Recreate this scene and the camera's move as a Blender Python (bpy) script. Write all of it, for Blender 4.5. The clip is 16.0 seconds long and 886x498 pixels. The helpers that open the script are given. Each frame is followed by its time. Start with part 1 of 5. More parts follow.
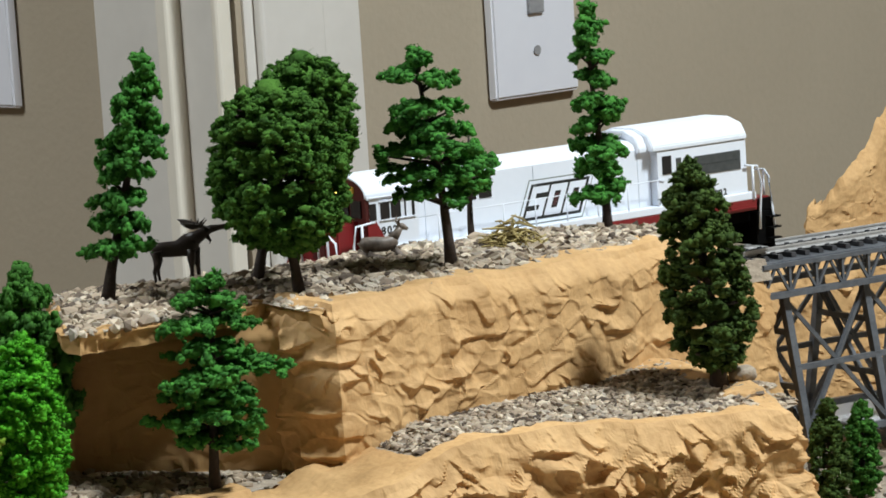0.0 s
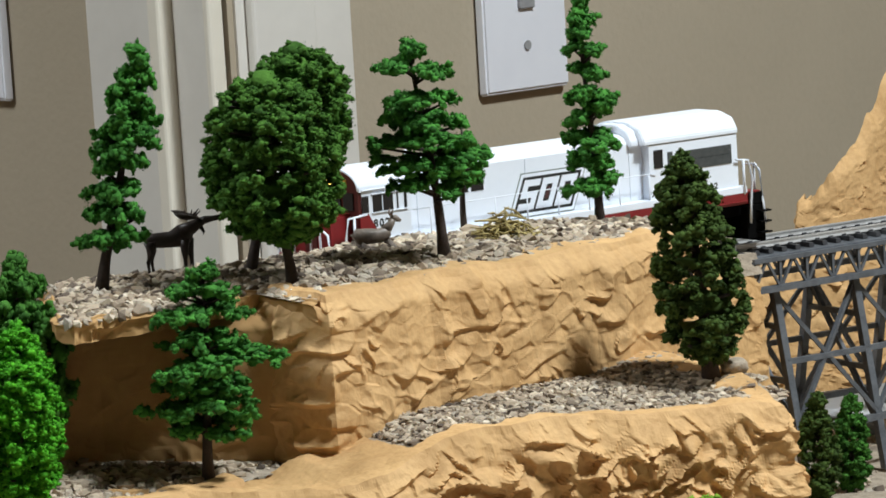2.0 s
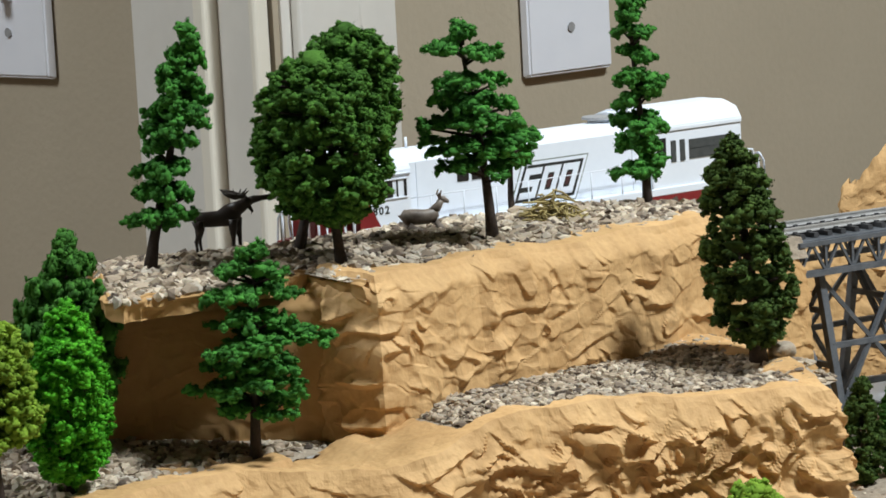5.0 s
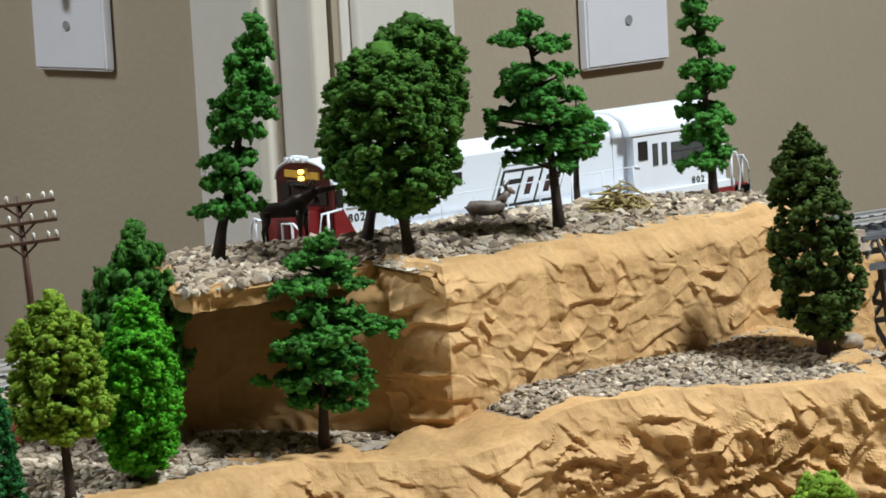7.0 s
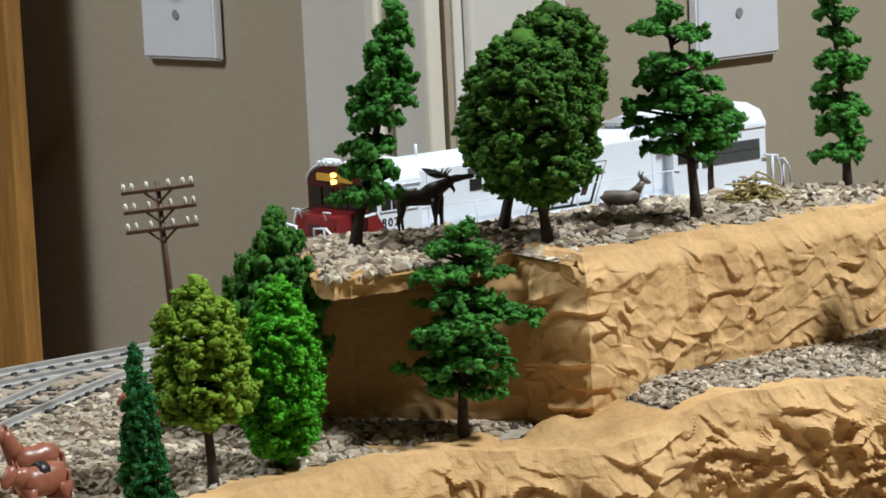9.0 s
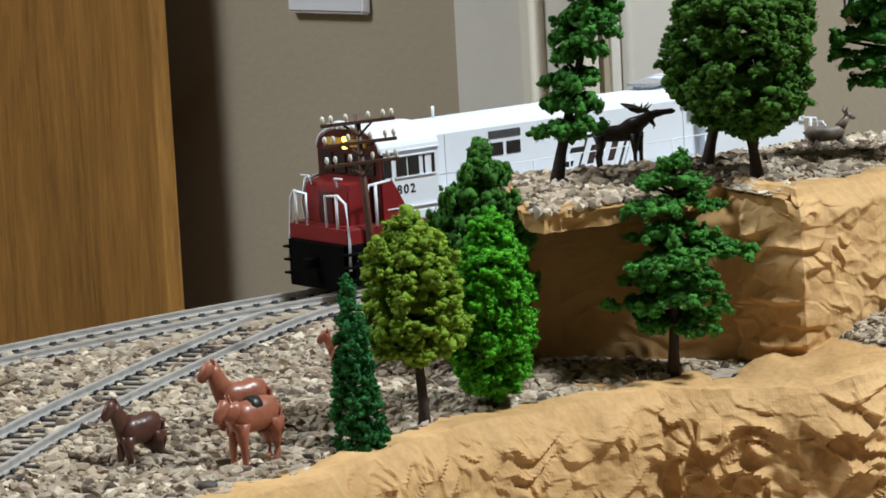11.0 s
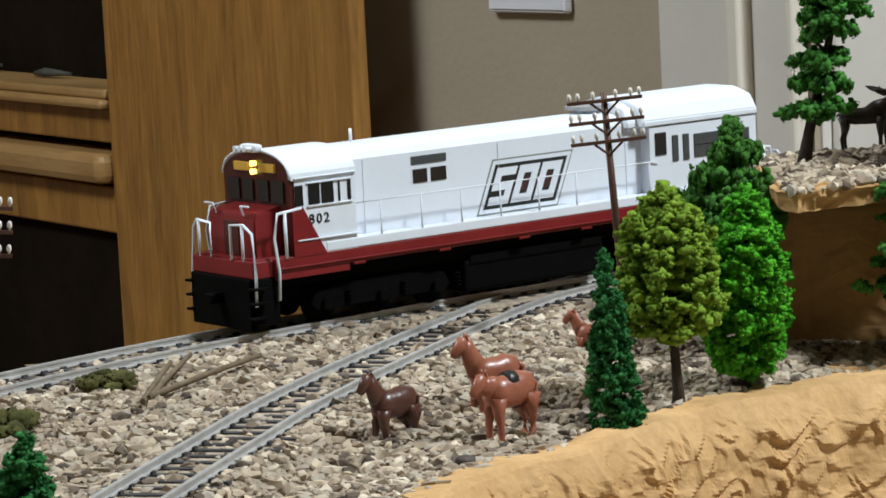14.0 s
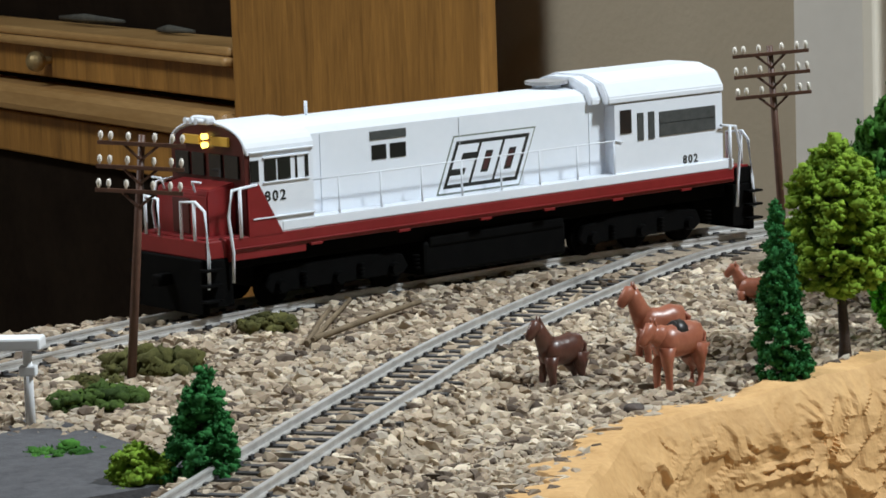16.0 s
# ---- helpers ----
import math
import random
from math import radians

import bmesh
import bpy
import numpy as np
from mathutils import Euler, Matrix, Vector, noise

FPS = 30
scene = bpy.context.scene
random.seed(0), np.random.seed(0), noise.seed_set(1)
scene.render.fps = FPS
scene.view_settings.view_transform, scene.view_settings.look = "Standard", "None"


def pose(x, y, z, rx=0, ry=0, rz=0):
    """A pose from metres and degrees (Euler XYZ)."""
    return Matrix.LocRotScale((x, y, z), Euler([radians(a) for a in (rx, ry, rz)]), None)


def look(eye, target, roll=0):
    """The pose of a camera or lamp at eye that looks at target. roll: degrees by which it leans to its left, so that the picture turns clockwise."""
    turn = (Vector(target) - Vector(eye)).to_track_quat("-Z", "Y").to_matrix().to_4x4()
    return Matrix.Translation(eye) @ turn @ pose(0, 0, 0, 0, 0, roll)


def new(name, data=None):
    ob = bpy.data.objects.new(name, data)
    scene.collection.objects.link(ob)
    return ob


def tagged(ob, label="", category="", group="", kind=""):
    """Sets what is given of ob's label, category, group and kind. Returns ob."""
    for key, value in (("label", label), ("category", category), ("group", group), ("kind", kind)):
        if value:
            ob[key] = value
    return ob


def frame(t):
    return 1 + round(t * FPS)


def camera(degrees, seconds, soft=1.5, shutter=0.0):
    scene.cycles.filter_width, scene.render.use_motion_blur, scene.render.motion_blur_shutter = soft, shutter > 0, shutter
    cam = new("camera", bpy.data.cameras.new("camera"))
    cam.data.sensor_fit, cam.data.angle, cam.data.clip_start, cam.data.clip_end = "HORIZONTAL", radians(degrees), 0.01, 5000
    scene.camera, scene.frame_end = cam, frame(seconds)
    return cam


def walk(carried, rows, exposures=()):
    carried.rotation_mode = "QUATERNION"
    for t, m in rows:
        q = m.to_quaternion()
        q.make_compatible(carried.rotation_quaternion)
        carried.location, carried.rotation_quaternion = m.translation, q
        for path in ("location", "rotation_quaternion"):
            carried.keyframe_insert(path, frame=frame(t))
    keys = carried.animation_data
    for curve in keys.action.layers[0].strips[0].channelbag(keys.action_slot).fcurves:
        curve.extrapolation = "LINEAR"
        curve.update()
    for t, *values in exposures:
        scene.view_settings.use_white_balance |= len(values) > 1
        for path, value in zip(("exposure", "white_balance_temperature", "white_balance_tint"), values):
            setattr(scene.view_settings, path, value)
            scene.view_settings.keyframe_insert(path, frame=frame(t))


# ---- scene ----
# seconds, eye, yaw, pitch, roll
PATH = [
    (0.0, 0.0616, -0.0159, 0.1751, -3.124, -7.584, -3.634),
    (0.5, 0.0615, -0.016, 0.1729, -3.284, -7.569, -3.403),
    (1.0, 0.0606, -0.0159, 0.1722, -3.354, -7.694, -3.3),
    (1.5, 0.0592, -0.0181, 0.1729, -3.372, -7.701, -3.378),
    (2.0, 0.0591, -0.019, 0.1737, -3.377, -7.638, -3.391),
    (2.5, 0.0581, -0.0196, 0.1739, -3.232, -7.612, -3.297),
    (3.0, 0.0576, -0.0193, 0.1743, -3.08, -7.7, -3.123),
    (3.5, 0.0584, -0.0186, 0.1737, -2.982, -7.837, -2.97),
    (4.0, 0.0572, -0.0187, 0.174, -2.967, -7.942, -2.944),
    (6.5, 0.05, -0.0173, 0.1734, -2.095, -7.943, -3.109),
    (7.0, 0.0475, -0.0176, 0.1729, -1.92, -7.987, -3.055),
    (7.5, 0.0437, -0.0188, 0.1734, -1.728, -7.989, -3.072),
    (8.0, 0.0387, -0.0176, 0.1729, -1.382, -8.083, -2.964),
    (8.5, 0.033, -0.0165, 0.1735, -1.031, -8.083, -2.834),
    (9.0, 0.0272, -0.0138, 0.1715, -0.602, -8.012, -2.757),
    (9.5, 0.021, -0.0104, 0.1697, -0.209, -8.149, -2.732),
    (10.0, 0.0101, -0.0047, 0.1666, 0.333, -8.435, -2.827),
    (12.5, -0.0243, 0.023, 0.1457, 1.954, -7.761, -3.015),
    (13.0, -0.0283, 0.0196, 0.1461, 2.571, -7.614, -2.948),
    (13.5, -0.0325, 0.0189, 0.1439, 3.184, -7.637, -2.973),
    (14.0, -0.0368, 0.0174, 0.1441, 3.741, -7.749, -2.936),
    (14.5, -0.0413, 0.016, 0.1438, 4.218, -7.686, -2.994),
    (15.0, -0.0469, 0.017, 0.1407, 4.866, -7.735, -2.772),
    (15.5, -0.0527, 0.0168, 0.1394, 5.475, -7.985, -2.517),
    (16.0, -0.0579, 0.0185, 0.1371, 5.386, -8.136, -1.929),
]


def aim(x, y, z, yaw, pitch, roll):
    a, b = radians(yaw), radians(pitch)
    way = Vector((-math.sin(a) * math.cos(b), math.cos(a) * math.cos(b), math.sin(b)))
    return look((x, y, z), Vector((x, y, z)) + way, roll)


cam = camera(15.97, 16.0, soft=1.7)
walk(cam, [(t, aim(*r)) for t, *r in PATH])

# ---------------------------------------------------------------- light
scene.view_settings.exposure = 0.0
world = bpy.data.worlds.new("room_air")
world.use_nodes = True
scene.world = world
world.node_tree.nodes["Background"].inputs[0].default_value = (1.0, 0.97, 0.92, 1)
world.node_tree.nodes["Background"].inputs[1].default_value = 0.008


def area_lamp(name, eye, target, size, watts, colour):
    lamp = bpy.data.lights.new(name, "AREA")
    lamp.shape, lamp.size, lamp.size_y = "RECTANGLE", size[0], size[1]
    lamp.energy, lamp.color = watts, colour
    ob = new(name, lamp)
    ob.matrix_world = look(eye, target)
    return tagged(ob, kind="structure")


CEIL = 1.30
# Neither lamp is seen; their places are inferred from how shadows fall.
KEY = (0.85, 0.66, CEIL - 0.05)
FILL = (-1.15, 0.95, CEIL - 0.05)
area_lamp("unseen_ceiling_lamp", KEY, (KEY[0], KEY[1], -1), (0.20, 0.20), 38, (0.893, 0.972, 1.0))
area_lamp("unseen_ceiling_lamp", FILL, (FILL[0], FILL[1], -1), (0.55, 0.55), 24.5, (0.902, 0.972, 1.0))


# ---------------------------------------------------------------- materials
def nodes_of(name):
    m = bpy.data.materials.new(name)
    m.use_nodes = True
    return m, m.node_tree.nodes, m.node_tree.links, m.node_tree.nodes["Principled BSDF"]


def surface(name, dark, light, scale=300.0, rough=0.7, bump=0.0, fine=None, metal=0.0, stretch=None, per="", spread=0.0, spec=0.5):
    """A surface whose colour runs from dark to light over noise of two sizes; per: Random of each object or each island."""
    m, n, l, b = nodes_of(name)
    where = n.new("ShaderNodeTexCoord")
    at = where.outputs["Object"]
    if stretch:
        mp = n.new("ShaderNodeMapping")
        mp.inputs["Scale"].default_value = stretch
        l.new(at, mp.inputs["Vector"])
        at = mp.outputs["Vector"]
    big = n.new("ShaderNodeTexNoise")
    big.inputs["Scale"].default_value, big.inputs["Detail"].default_value, big.inputs["Roughness"].default_value = scale, 6, 0.6
    small = n.new("ShaderNodeTexNoise")
    small.inputs["Scale"].default_value, small.inputs["Detail"].default_value = (fine or scale * 7), 3
    for t in (big, small):
        l.new(at, t.inputs["Vector"])
    mix = n.new("ShaderNodeMath")
    mix.operation = "MULTIPLY_ADD"
    l.new(small.outputs["Fac"], mix.inputs[0])
    mix.inputs[1].default_value = 0.45
    l.new(big.outputs["Fac"], mix.inputs[2])
    last = mix.outputs[0]
    if per:
        g = n.new("ShaderNodeObjectInfo") if per == "object" else n.new("ShaderNodeNewGeometry")
        add = n.new("ShaderNodeMath")
        add.operation = "MULTIPLY_ADD"
        l.new(g.outputs["Random" if per == "object" else "Random Per Island"], add.inputs[0])
        add.inputs[1].default_value = spread
        l.new(last, add.inputs[2])
        last = add.outputs[0]
    ramp = n.new("ShaderNodeMapRange")
    ramp.inputs["From Min"].default_value, ramp.inputs["From Max"].default_value = 0.45, 1.0 + spread
    l.new(last, ramp.inputs["Value"])
    col = n.new("ShaderNodeMix")
    col.data_type = "RGBA"
    col.inputs["A"].default_value, col.inputs["B"].default_value = (*dark, 1), (*light, 1)
    l.new(ramp.outputs["Result"], col.inputs["Factor"])
    l.new(col.outputs["Result"], b.inputs["Base Color"])
    b.inputs["Roughness"].default_value, b.inputs["Metallic"].default_value = rough, metal
    b.inputs["Specular IOR Level"].default_value = spec
    if bump:
        bm_ = n.new("ShaderNodeBump")
        bm_.inputs["Strength"].default_value, bm_.inputs["Distance"].default_value = 1.0, bump
        l.new(last, bm_.inputs["Height"])
        l.new(bm_.outputs["Normal"], b.inputs["Normal"])
    return m


def stone_mix(name):
    """Loose gravel: each stone takes its own colour, grey, buff, pinkish, nearly black or off-white."""
    m, n, l, b = nodes_of(name)
    g = n.new("ShaderNodeNewGeometry")
    r = n.new("ShaderNodeValToRGB")
    r.color_ramp.interpolation = "LINEAR"
    stops = [(0.0, (0.06, 0.045, 0.035)), (0.10, (0.13, 0.10, 0.08)), (0.22, (0.30, 0.245, 0.19)), (0.5, (0.42, 0.35, 0.275)), (0.72, (0.40, 0.37, 0.33)), (0.88, (0.55, 0.47, 0.37)), (1.0, (0.72, 0.66, 0.57))]
    e = r.color_ramp.elements
    while len(e) < len(stops):
        e.new(0.5)
    for k, (p, c) in enumerate(stops):
        e[k].position, e[k].color = p, (*c, 1)
    l.new(g.outputs["Random Per Island"], r.inputs["Fac"])
    t = n.new("ShaderNodeTexNoise")
    t.inputs["Scale"].default_value = 1500
    mx = n.new("ShaderNodeMix")
    mx.data_type, mx.blend_type = "RGBA", "MULTIPLY"
    mx.inputs["Factor"].default_value = 0.5
    l.new(r.outputs["Color"], mx.inputs["A"])
    l.new(t.outputs["Color"], mx.inputs["B"])
    gain = n.new("ShaderNodeMix")
    gain.data_type, gain.blend_type = "RGBA", "MULTIPLY"
    gain.inputs["Factor"].default_value = 1.0
    gain.inputs["B"].default_value = (1.28, 1.21, 1.11, 1)
    l.new(mx.outputs["Result"], gain.inputs["A"])
    l.new(gain.outputs["Result"], b.inputs["Base Color"])
    b.inputs["Roughness"].default_value = 0.85
    return m


def plain(name, colour, rough=0.5, metal=0.0, glow=0.0, coat=0.0):
    m, n, l, b = nodes_of(name)
    b.inputs["Base Color"].default_value = (*colour, 1)
    b.inputs["Roughness"].default_value, b.inputs["Metallic"].default_value = rough, metal
    b.inputs["Coat Weight"].default_value = coat
    if glow:
        b.inputs["Emission Color"].default_value, b.inputs["Emission Strength"].default_value = (*colour, 1), glow
    return m


def oak(name, dark, light):
    """Oak veneer: broad wandering bands, cathedral figure and short dark pores along the grain."""
    m, n, l, b = nodes_of(name)
    where = n.new("ShaderNodeTexCoord")
    def grain(stretch, scale, detail, rough=0.6):
        mp = n.new("ShaderNodeMapping")
        mp.inputs["Scale"].default_value = stretch
        l.new(where.outputs["Object"], mp.inputs["Vector"])
        t = n.new("ShaderNodeTexNoise")
        t.inputs["Scale"].default_value, t.inputs["Detail"].default_value, t.inputs["Roughness"].default_value = scale, detail, rough
        t.inputs["Distortion"].default_value = 0.8
        l.new(mp.outputs["Vector"], t.inputs["Vector"])
        return t.outputs["Fac"]
    def blend(a, k, c):
        x = n.new("ShaderNodeMath")
        x.operation = "MULTIPLY_ADD"
        l.new(a, x.inputs[0])
        x.inputs[1].default_value = k
        if c is None:
            x.inputs[2].default_value = 0.0
        else:
            l.new(c, x.inputs[2])
        return x.outputs[0]
    h = blend(grain((1, 1, 0.16), 26, 4), 1.0, None)
    h = blend(grain((1, 1, 0.05), 130, 5, 0.7), 0.75, h)
    h = blend(grain((1, 1, 0.08), 420, 3), 0.55, h)
    ramp = n.new("ShaderNodeMapRange")
    ramp.inputs["From Min"].default_value, ramp.inputs["From Max"].default_value = 0.72, 1.42
    l.new(h, ramp.inputs["Value"])
    col = n.new("ShaderNodeMix")
    col.data_type = "RGBA"
    col.inputs["A"].default_value, col.inputs["B"].default_value = (*dark, 1), (*light, 1)
    l.new(ramp.outputs["Result"], col.inputs["Factor"])
    l.new(col.outputs["Result"], b.inputs["Base Color"])
    b.inputs["Roughness"].default_value = 0.45
    bump = n.new("ShaderNodeBump")
    bump.inputs["Strength"].default_value, bump.inputs["Distance"].default_value = 0.6, 0.0003
    l.new(h, bump.inputs["Height"])
    l.new(bump.outputs["Normal"], b.inputs["Normal"])
    return m


WALL = surface("tan_wall_paint", (0.425, 0.360, 0.268), (0.475, 0.405, 0.305), 6, 0.85, 0.0006, 220)
TRIM = surface("white_trim_paint", (0.70, 0.67, 0.62), (0.78, 0.75, 0.70), 8, 0.5, 0.0002, 90)
BEAD = surface("cream_trim_paint", (0.80, 0.75, 0.64), (0.86, 0.81, 0.71), 8, 0.45, 0.0002, 90)
PLATE = surface("plate_plastic", (0.80, 0.81, 0.88), (0.86, 0.87, 0.93), 10, 0.35)
# The ceiling is unseen; its mid-tone is set to bounce less light.
CEILING = surface("ceiling_paint", (0.50, 0.49, 0.46), (0.56, 0.55, 0.52), 5, 0.9)
CARPET = surface("carpet", (0.16, 0.12, 0.09), (0.26, 0.20, 0.15), 30, 0.95)
BRASS = surface("dull_brass", (0.32, 0.22, 0.10), (0.50, 0.38, 0.20), 200, 0.35, metal=0.7)
DUSK = surface("dim_cloth", (0.03, 0.03, 0.028), (0.10, 0.10, 0.085), 60, 0.9)
OAK = oak("oak_veneer", (0.105, 0.044, 0.009), (0.47, 0.228, 0.054))
# Lighter oak: the lit look of edges and moulding is in the colour.
OAK_LIT = surface("lit_oak_edge", (0.34, 0.185, 0.062), (0.52, 0.32, 0.135), 10, 0.4, 0.0002, 70, stretch=(1, 1, 6))
# Near-black stands in for the shade inside and under the cabinet.
SHADE = surface("cabinet_shade", (0.010, 0.0065, 0.0045), (0.020, 0.0135, 0.009), 20, 0.9, spec=0.05)
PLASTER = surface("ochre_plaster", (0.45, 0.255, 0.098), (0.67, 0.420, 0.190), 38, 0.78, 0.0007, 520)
# Darker than PLASTER: the recess's shade put in its colour, also the rim's brown.
SHADE_BROWN = surface("shade_brown_plaster", (0.36, 0.20, 0.075), (0.50, 0.30, 0.12), 30, 0.85, 0.0003, 300)
EARTH = surface("gravel_bed", (0.22, 0.175, 0.13), (0.46, 0.38, 0.29), 260, 0.9, 0.0008, 900)
STONES = stone_mix("gravel_stones")
ASPHALT = surface("asphalt", (0.045, 0.045, 0.052), (0.095, 0.095, 0.105), 300, 0.9, 0.0003)
RAIL = surface("nickel_rail", (0.42, 0.41, 0.40), (0.66, 0.65, 0.64), 200, 0.35, metal=0.35)
TIE = surface("black_tie_plastic", (0.025, 0.025, 0.028), (0.07, 0.07, 0.075), 400, 0.6, per="object", spread=0.4)
TRUNK = surface("dark_trunk", (0.012, 0.008, 0.006), (0.05, 0.03, 0.022), 700, 0.7, 0.0003)
POLE = surface("brown_pole_plastic", (0.055, 0.022, 0.014), (0.12, 0.055, 0.035), 300, 0.5)
GLASS_KNOB = plain("clear_insulator", (0.82, 0.78, 0.72), 0.15, coat=0.5)
STEEL = surface("grey_bridge_plastic", (0.055, 0.060, 0.070), (0.135, 0.145, 0.160), 200, 0.5, 0.0001)
WHITE = surface("white_body_plastic", (0.75, 0.80, 0.88), (0.80, 0.845, 0.925), 60, 0.45)
RED = surface("maroon_body_plastic", (0.170, 0.010, 0.012), (0.230, 0.018, 0.020), 60, 0.36)
# Darker copy of RED, with the unlit front's shade in the colour.
MAROON = surface("front_shade_maroon", (0.050, 0.007, 0.006), (0.085, 0.013, 0.011), 60, 0.4)
BLACK = surface("black_plastic", (0.0015, 0.0015, 0.0017), (0.004, 0.004, 0.004), 200, 0.7, spec=0.05)
INK = plain("black_ink", (0.012, 0.014, 0.013), 0.5)
INK2 = plain("grey_green_ink", (0.17, 0.20, 0.17), 0.5)
MAROON_INK = plain("maroon_ink", (0.06, 0.02, 0.02), 0.5)
VENT = surface("dark_grille", (0.035, 0.04, 0.04), (0.07, 0.075, 0.075), 400, 0.6)
PANE = plain("smoked_window", (0.02, 0.018, 0.018), 0.12)
GOLD = plain("number_board", (0.55, 0.33, 0.05), 0.4, glow=0.12)
LAMP = plain("headlight_glow", (1.0, 0.72, 0.15), 0.3, glow=3.5)
GREYMET = surface("grey_roof_fan", (0.25, 0.25, 0.26), (0.40, 0.40, 0.41), 300, 0.5)
HORSE_A = surface("chestnut_plastic", (0.24, 0.072, 0.040), (0.38, 0.14, 0.085), 120, 0.34, 0.0002)
HORSE_B = surface("dark_bay_plastic", (0.055, 0.022, 0.016), (0.12, 0.048, 0.034), 120, 0.32, 0.0002)
SADDLE = plain("black_saddle", (0.015, 0.013, 0.013), 0.4)
MOOSE = surface("black_brown_plastic", (0.010, 0.006, 0.005), (0.03, 0.017, 0.012), 200, 0.45)
DEER = surface("grey_brown_plastic", (0.05, 0.036, 0.027), (0.26, 0.205, 0.165), 120, 0.5)
STRAW = surface("straw", (0.22, 0.16, 0.05), (0.45, 0.36, 0.14), 300, 0.7, per="island", spread=0.6)
TWIG = surface("weathered_plank", (0.09, 0.06, 0.035), (0.24, 0.18, 0.11), 200, 0.8, stretch=(1, 1, 1))
ROCKD = surface("dark_stone", (0.035, 0.028, 0.026), (0.10, 0.075, 0.065), 200, 0.7, 0.0003)
ROCKW = surface("white_stone", (0.75, 0.74, 0.72), (0.9, 0.89, 0.87), 200, 0.7)
SNOW = surface("white_sheet", (0.72, 0.74, 0.78), (0.82, 0.84, 0.87), 40, 0.6)


def leaf(name, dark, light):
    return surface(name, dark, light, 230, 0.85, 0.0005, per="island", spread=0.6, fine=1100, spec=0.2)


G_PINE = leaf("pine_flock", (0.007, 0.044, 0.007), (0.085, 0.315, 0.046))
G_OAK = leaf("oak_flock", (0.011, 0.042, 0.005), (0.088, 0.220, 0.030))
G_DARK = leaf("cedar_flock", (0.010, 0.024, 0.005), (0.076, 0.130, 0.023))
G_SPRUCE = leaf("spruce_flock", (0.010, 0.048, 0.006), (0.080, 0.245, 0.035))
G_OLIVE = leaf("olive_flock", (0.052, 0.115, 0.009), (0.300, 0.460, 0.046))
G_BRIGHT = leaf("bright_flock", (0.012, 0.100, 0.004), (0.125, 0.540, 0.026))
G_CONE = leaf("cone_flock", (0.006, 0.060, 0.016), (0.045, 0.230, 0.060))
G_LIME = leaf("lime_flock", (0.065, 0.15, 0.010), (0.26, 0.40, 0.045))
G_MOSS = leaf("moss_flock", (0.024, 0.027, 0.007), (0.120, 0.115, 0.035))


# ---------------------------------------------------------------- mesh helpers
def part(name, bm, material, parent=None, label=""):
    me = bpy.data.meshes.new(name)
    bm.to_mesh(me)
    bm.free()
    me.materials.append(material)
    ob = new(name, me)
    if parent:
        ob.parent = parent
    return tagged(ob, label)


def raw(name, verts, faces, material, parent=None, smooth=False, soft_faces=0):
    me = bpy.data.meshes.new(name)
    me.from_pydata(verts, [], faces)
    me.materials.append(material)
    if smooth:
        me.polygons.foreach_set("use_smooth", [True] * len(me.polygons))
    if soft_faces:
        me.polygons.foreach_set("use_smooth", [k < soft_faces for k in range(len(me.polygons))])
    ob = new(name, me)
    if parent:
        ob.parent = parent
    return ob


def empty(name, label, category, group="", m=None, kind=""):
    ob = new(name)
    ob.empty_display_size = 0.01
    if m is not None:
        ob.matrix_world = m
    return tagged(ob, label, category, group, kind)


def box(bm, lo, hi, bevel=0.0, m=None):
    r = bmesh.ops.create_cube(bm, size=1.0)
    vs = r["verts"]
    for v in vs:
        v.co = Vector([a + (b - a) * (c + 0.5) for a, b, c in zip(lo, hi, v.co)])
    if bevel:
        es = list({e for v in vs for e in v.link_edges})
        out = bmesh.ops.bevel(bm, geom=es, offset=bevel, segments=2, affect="EDGES", profile=0.5)
        vs = list({v for f in out["faces"] for v in f.verts} | {v for v in vs if v.is_valid})
    if m is not None:
        for v in vs:
            v.co = m @ v.co
    return vs


def tube(bm, pts, radii, seg=8, flat=1.0, caps=True):
    """A round limb along points with a radius at each one; flat squeezes it sideways."""
    rings = []
    pts = [Vector(p) for p in pts]
    if not hasattr(radii, "__len__"):
        radii = [radii] * len(pts)
    for k, p in enumerate(pts):
        d = (pts[min(k + 1, len(pts) - 1)] - pts[max(k - 1, 0)]).normalized()
        side = d.cross(Vector((0, 0, 1)))
        if side.length < 0.1:
            side = d.cross(Vector((0, 1, 0)))
        side.normalize()
        up = side.cross(d).normalized()
        rings.append([bm.verts.new(p + (side * math.cos(a) * flat + up * math.sin(a)) * radii[k]) for a in [2 * math.pi * j / seg for j in range(seg)]])
    for a, b in zip(rings, rings[1:]):
        for j in range(seg):
            f = bm.faces.new((a[j], a[(j + 1) % seg], b[(j + 1) % seg], b[j]))
            f.smooth = True
    if caps:
        bm.faces.new(rings[0][::-1])
        bm.faces.new(rings[-1])
    return rings


def prism(bm, outline, axis, a, b):
    """An outline of (p, q) pushed from a to b along an axis."""
    def at(p, q, s):
        return {"x": (s, p, q), "y": (p, s, q), "z": (p, q, s)}[axis]
    lo = [bm.verts.new(at(p, q, a)) for p, q in outline]
    hi = [bm.verts.new(at(p, q, b)) for p, q in outline]
    n = len(outline)
    for k in range(n):
        bm.faces.new((lo[k], lo[(k + 1) % n], hi[(k + 1) % n], hi[k]))
    bm.faces.new(lo[::-1])
    bm.faces.new(hi)
    bmesh.ops.recalc_face_normals(bm, faces=bm.faces[:])


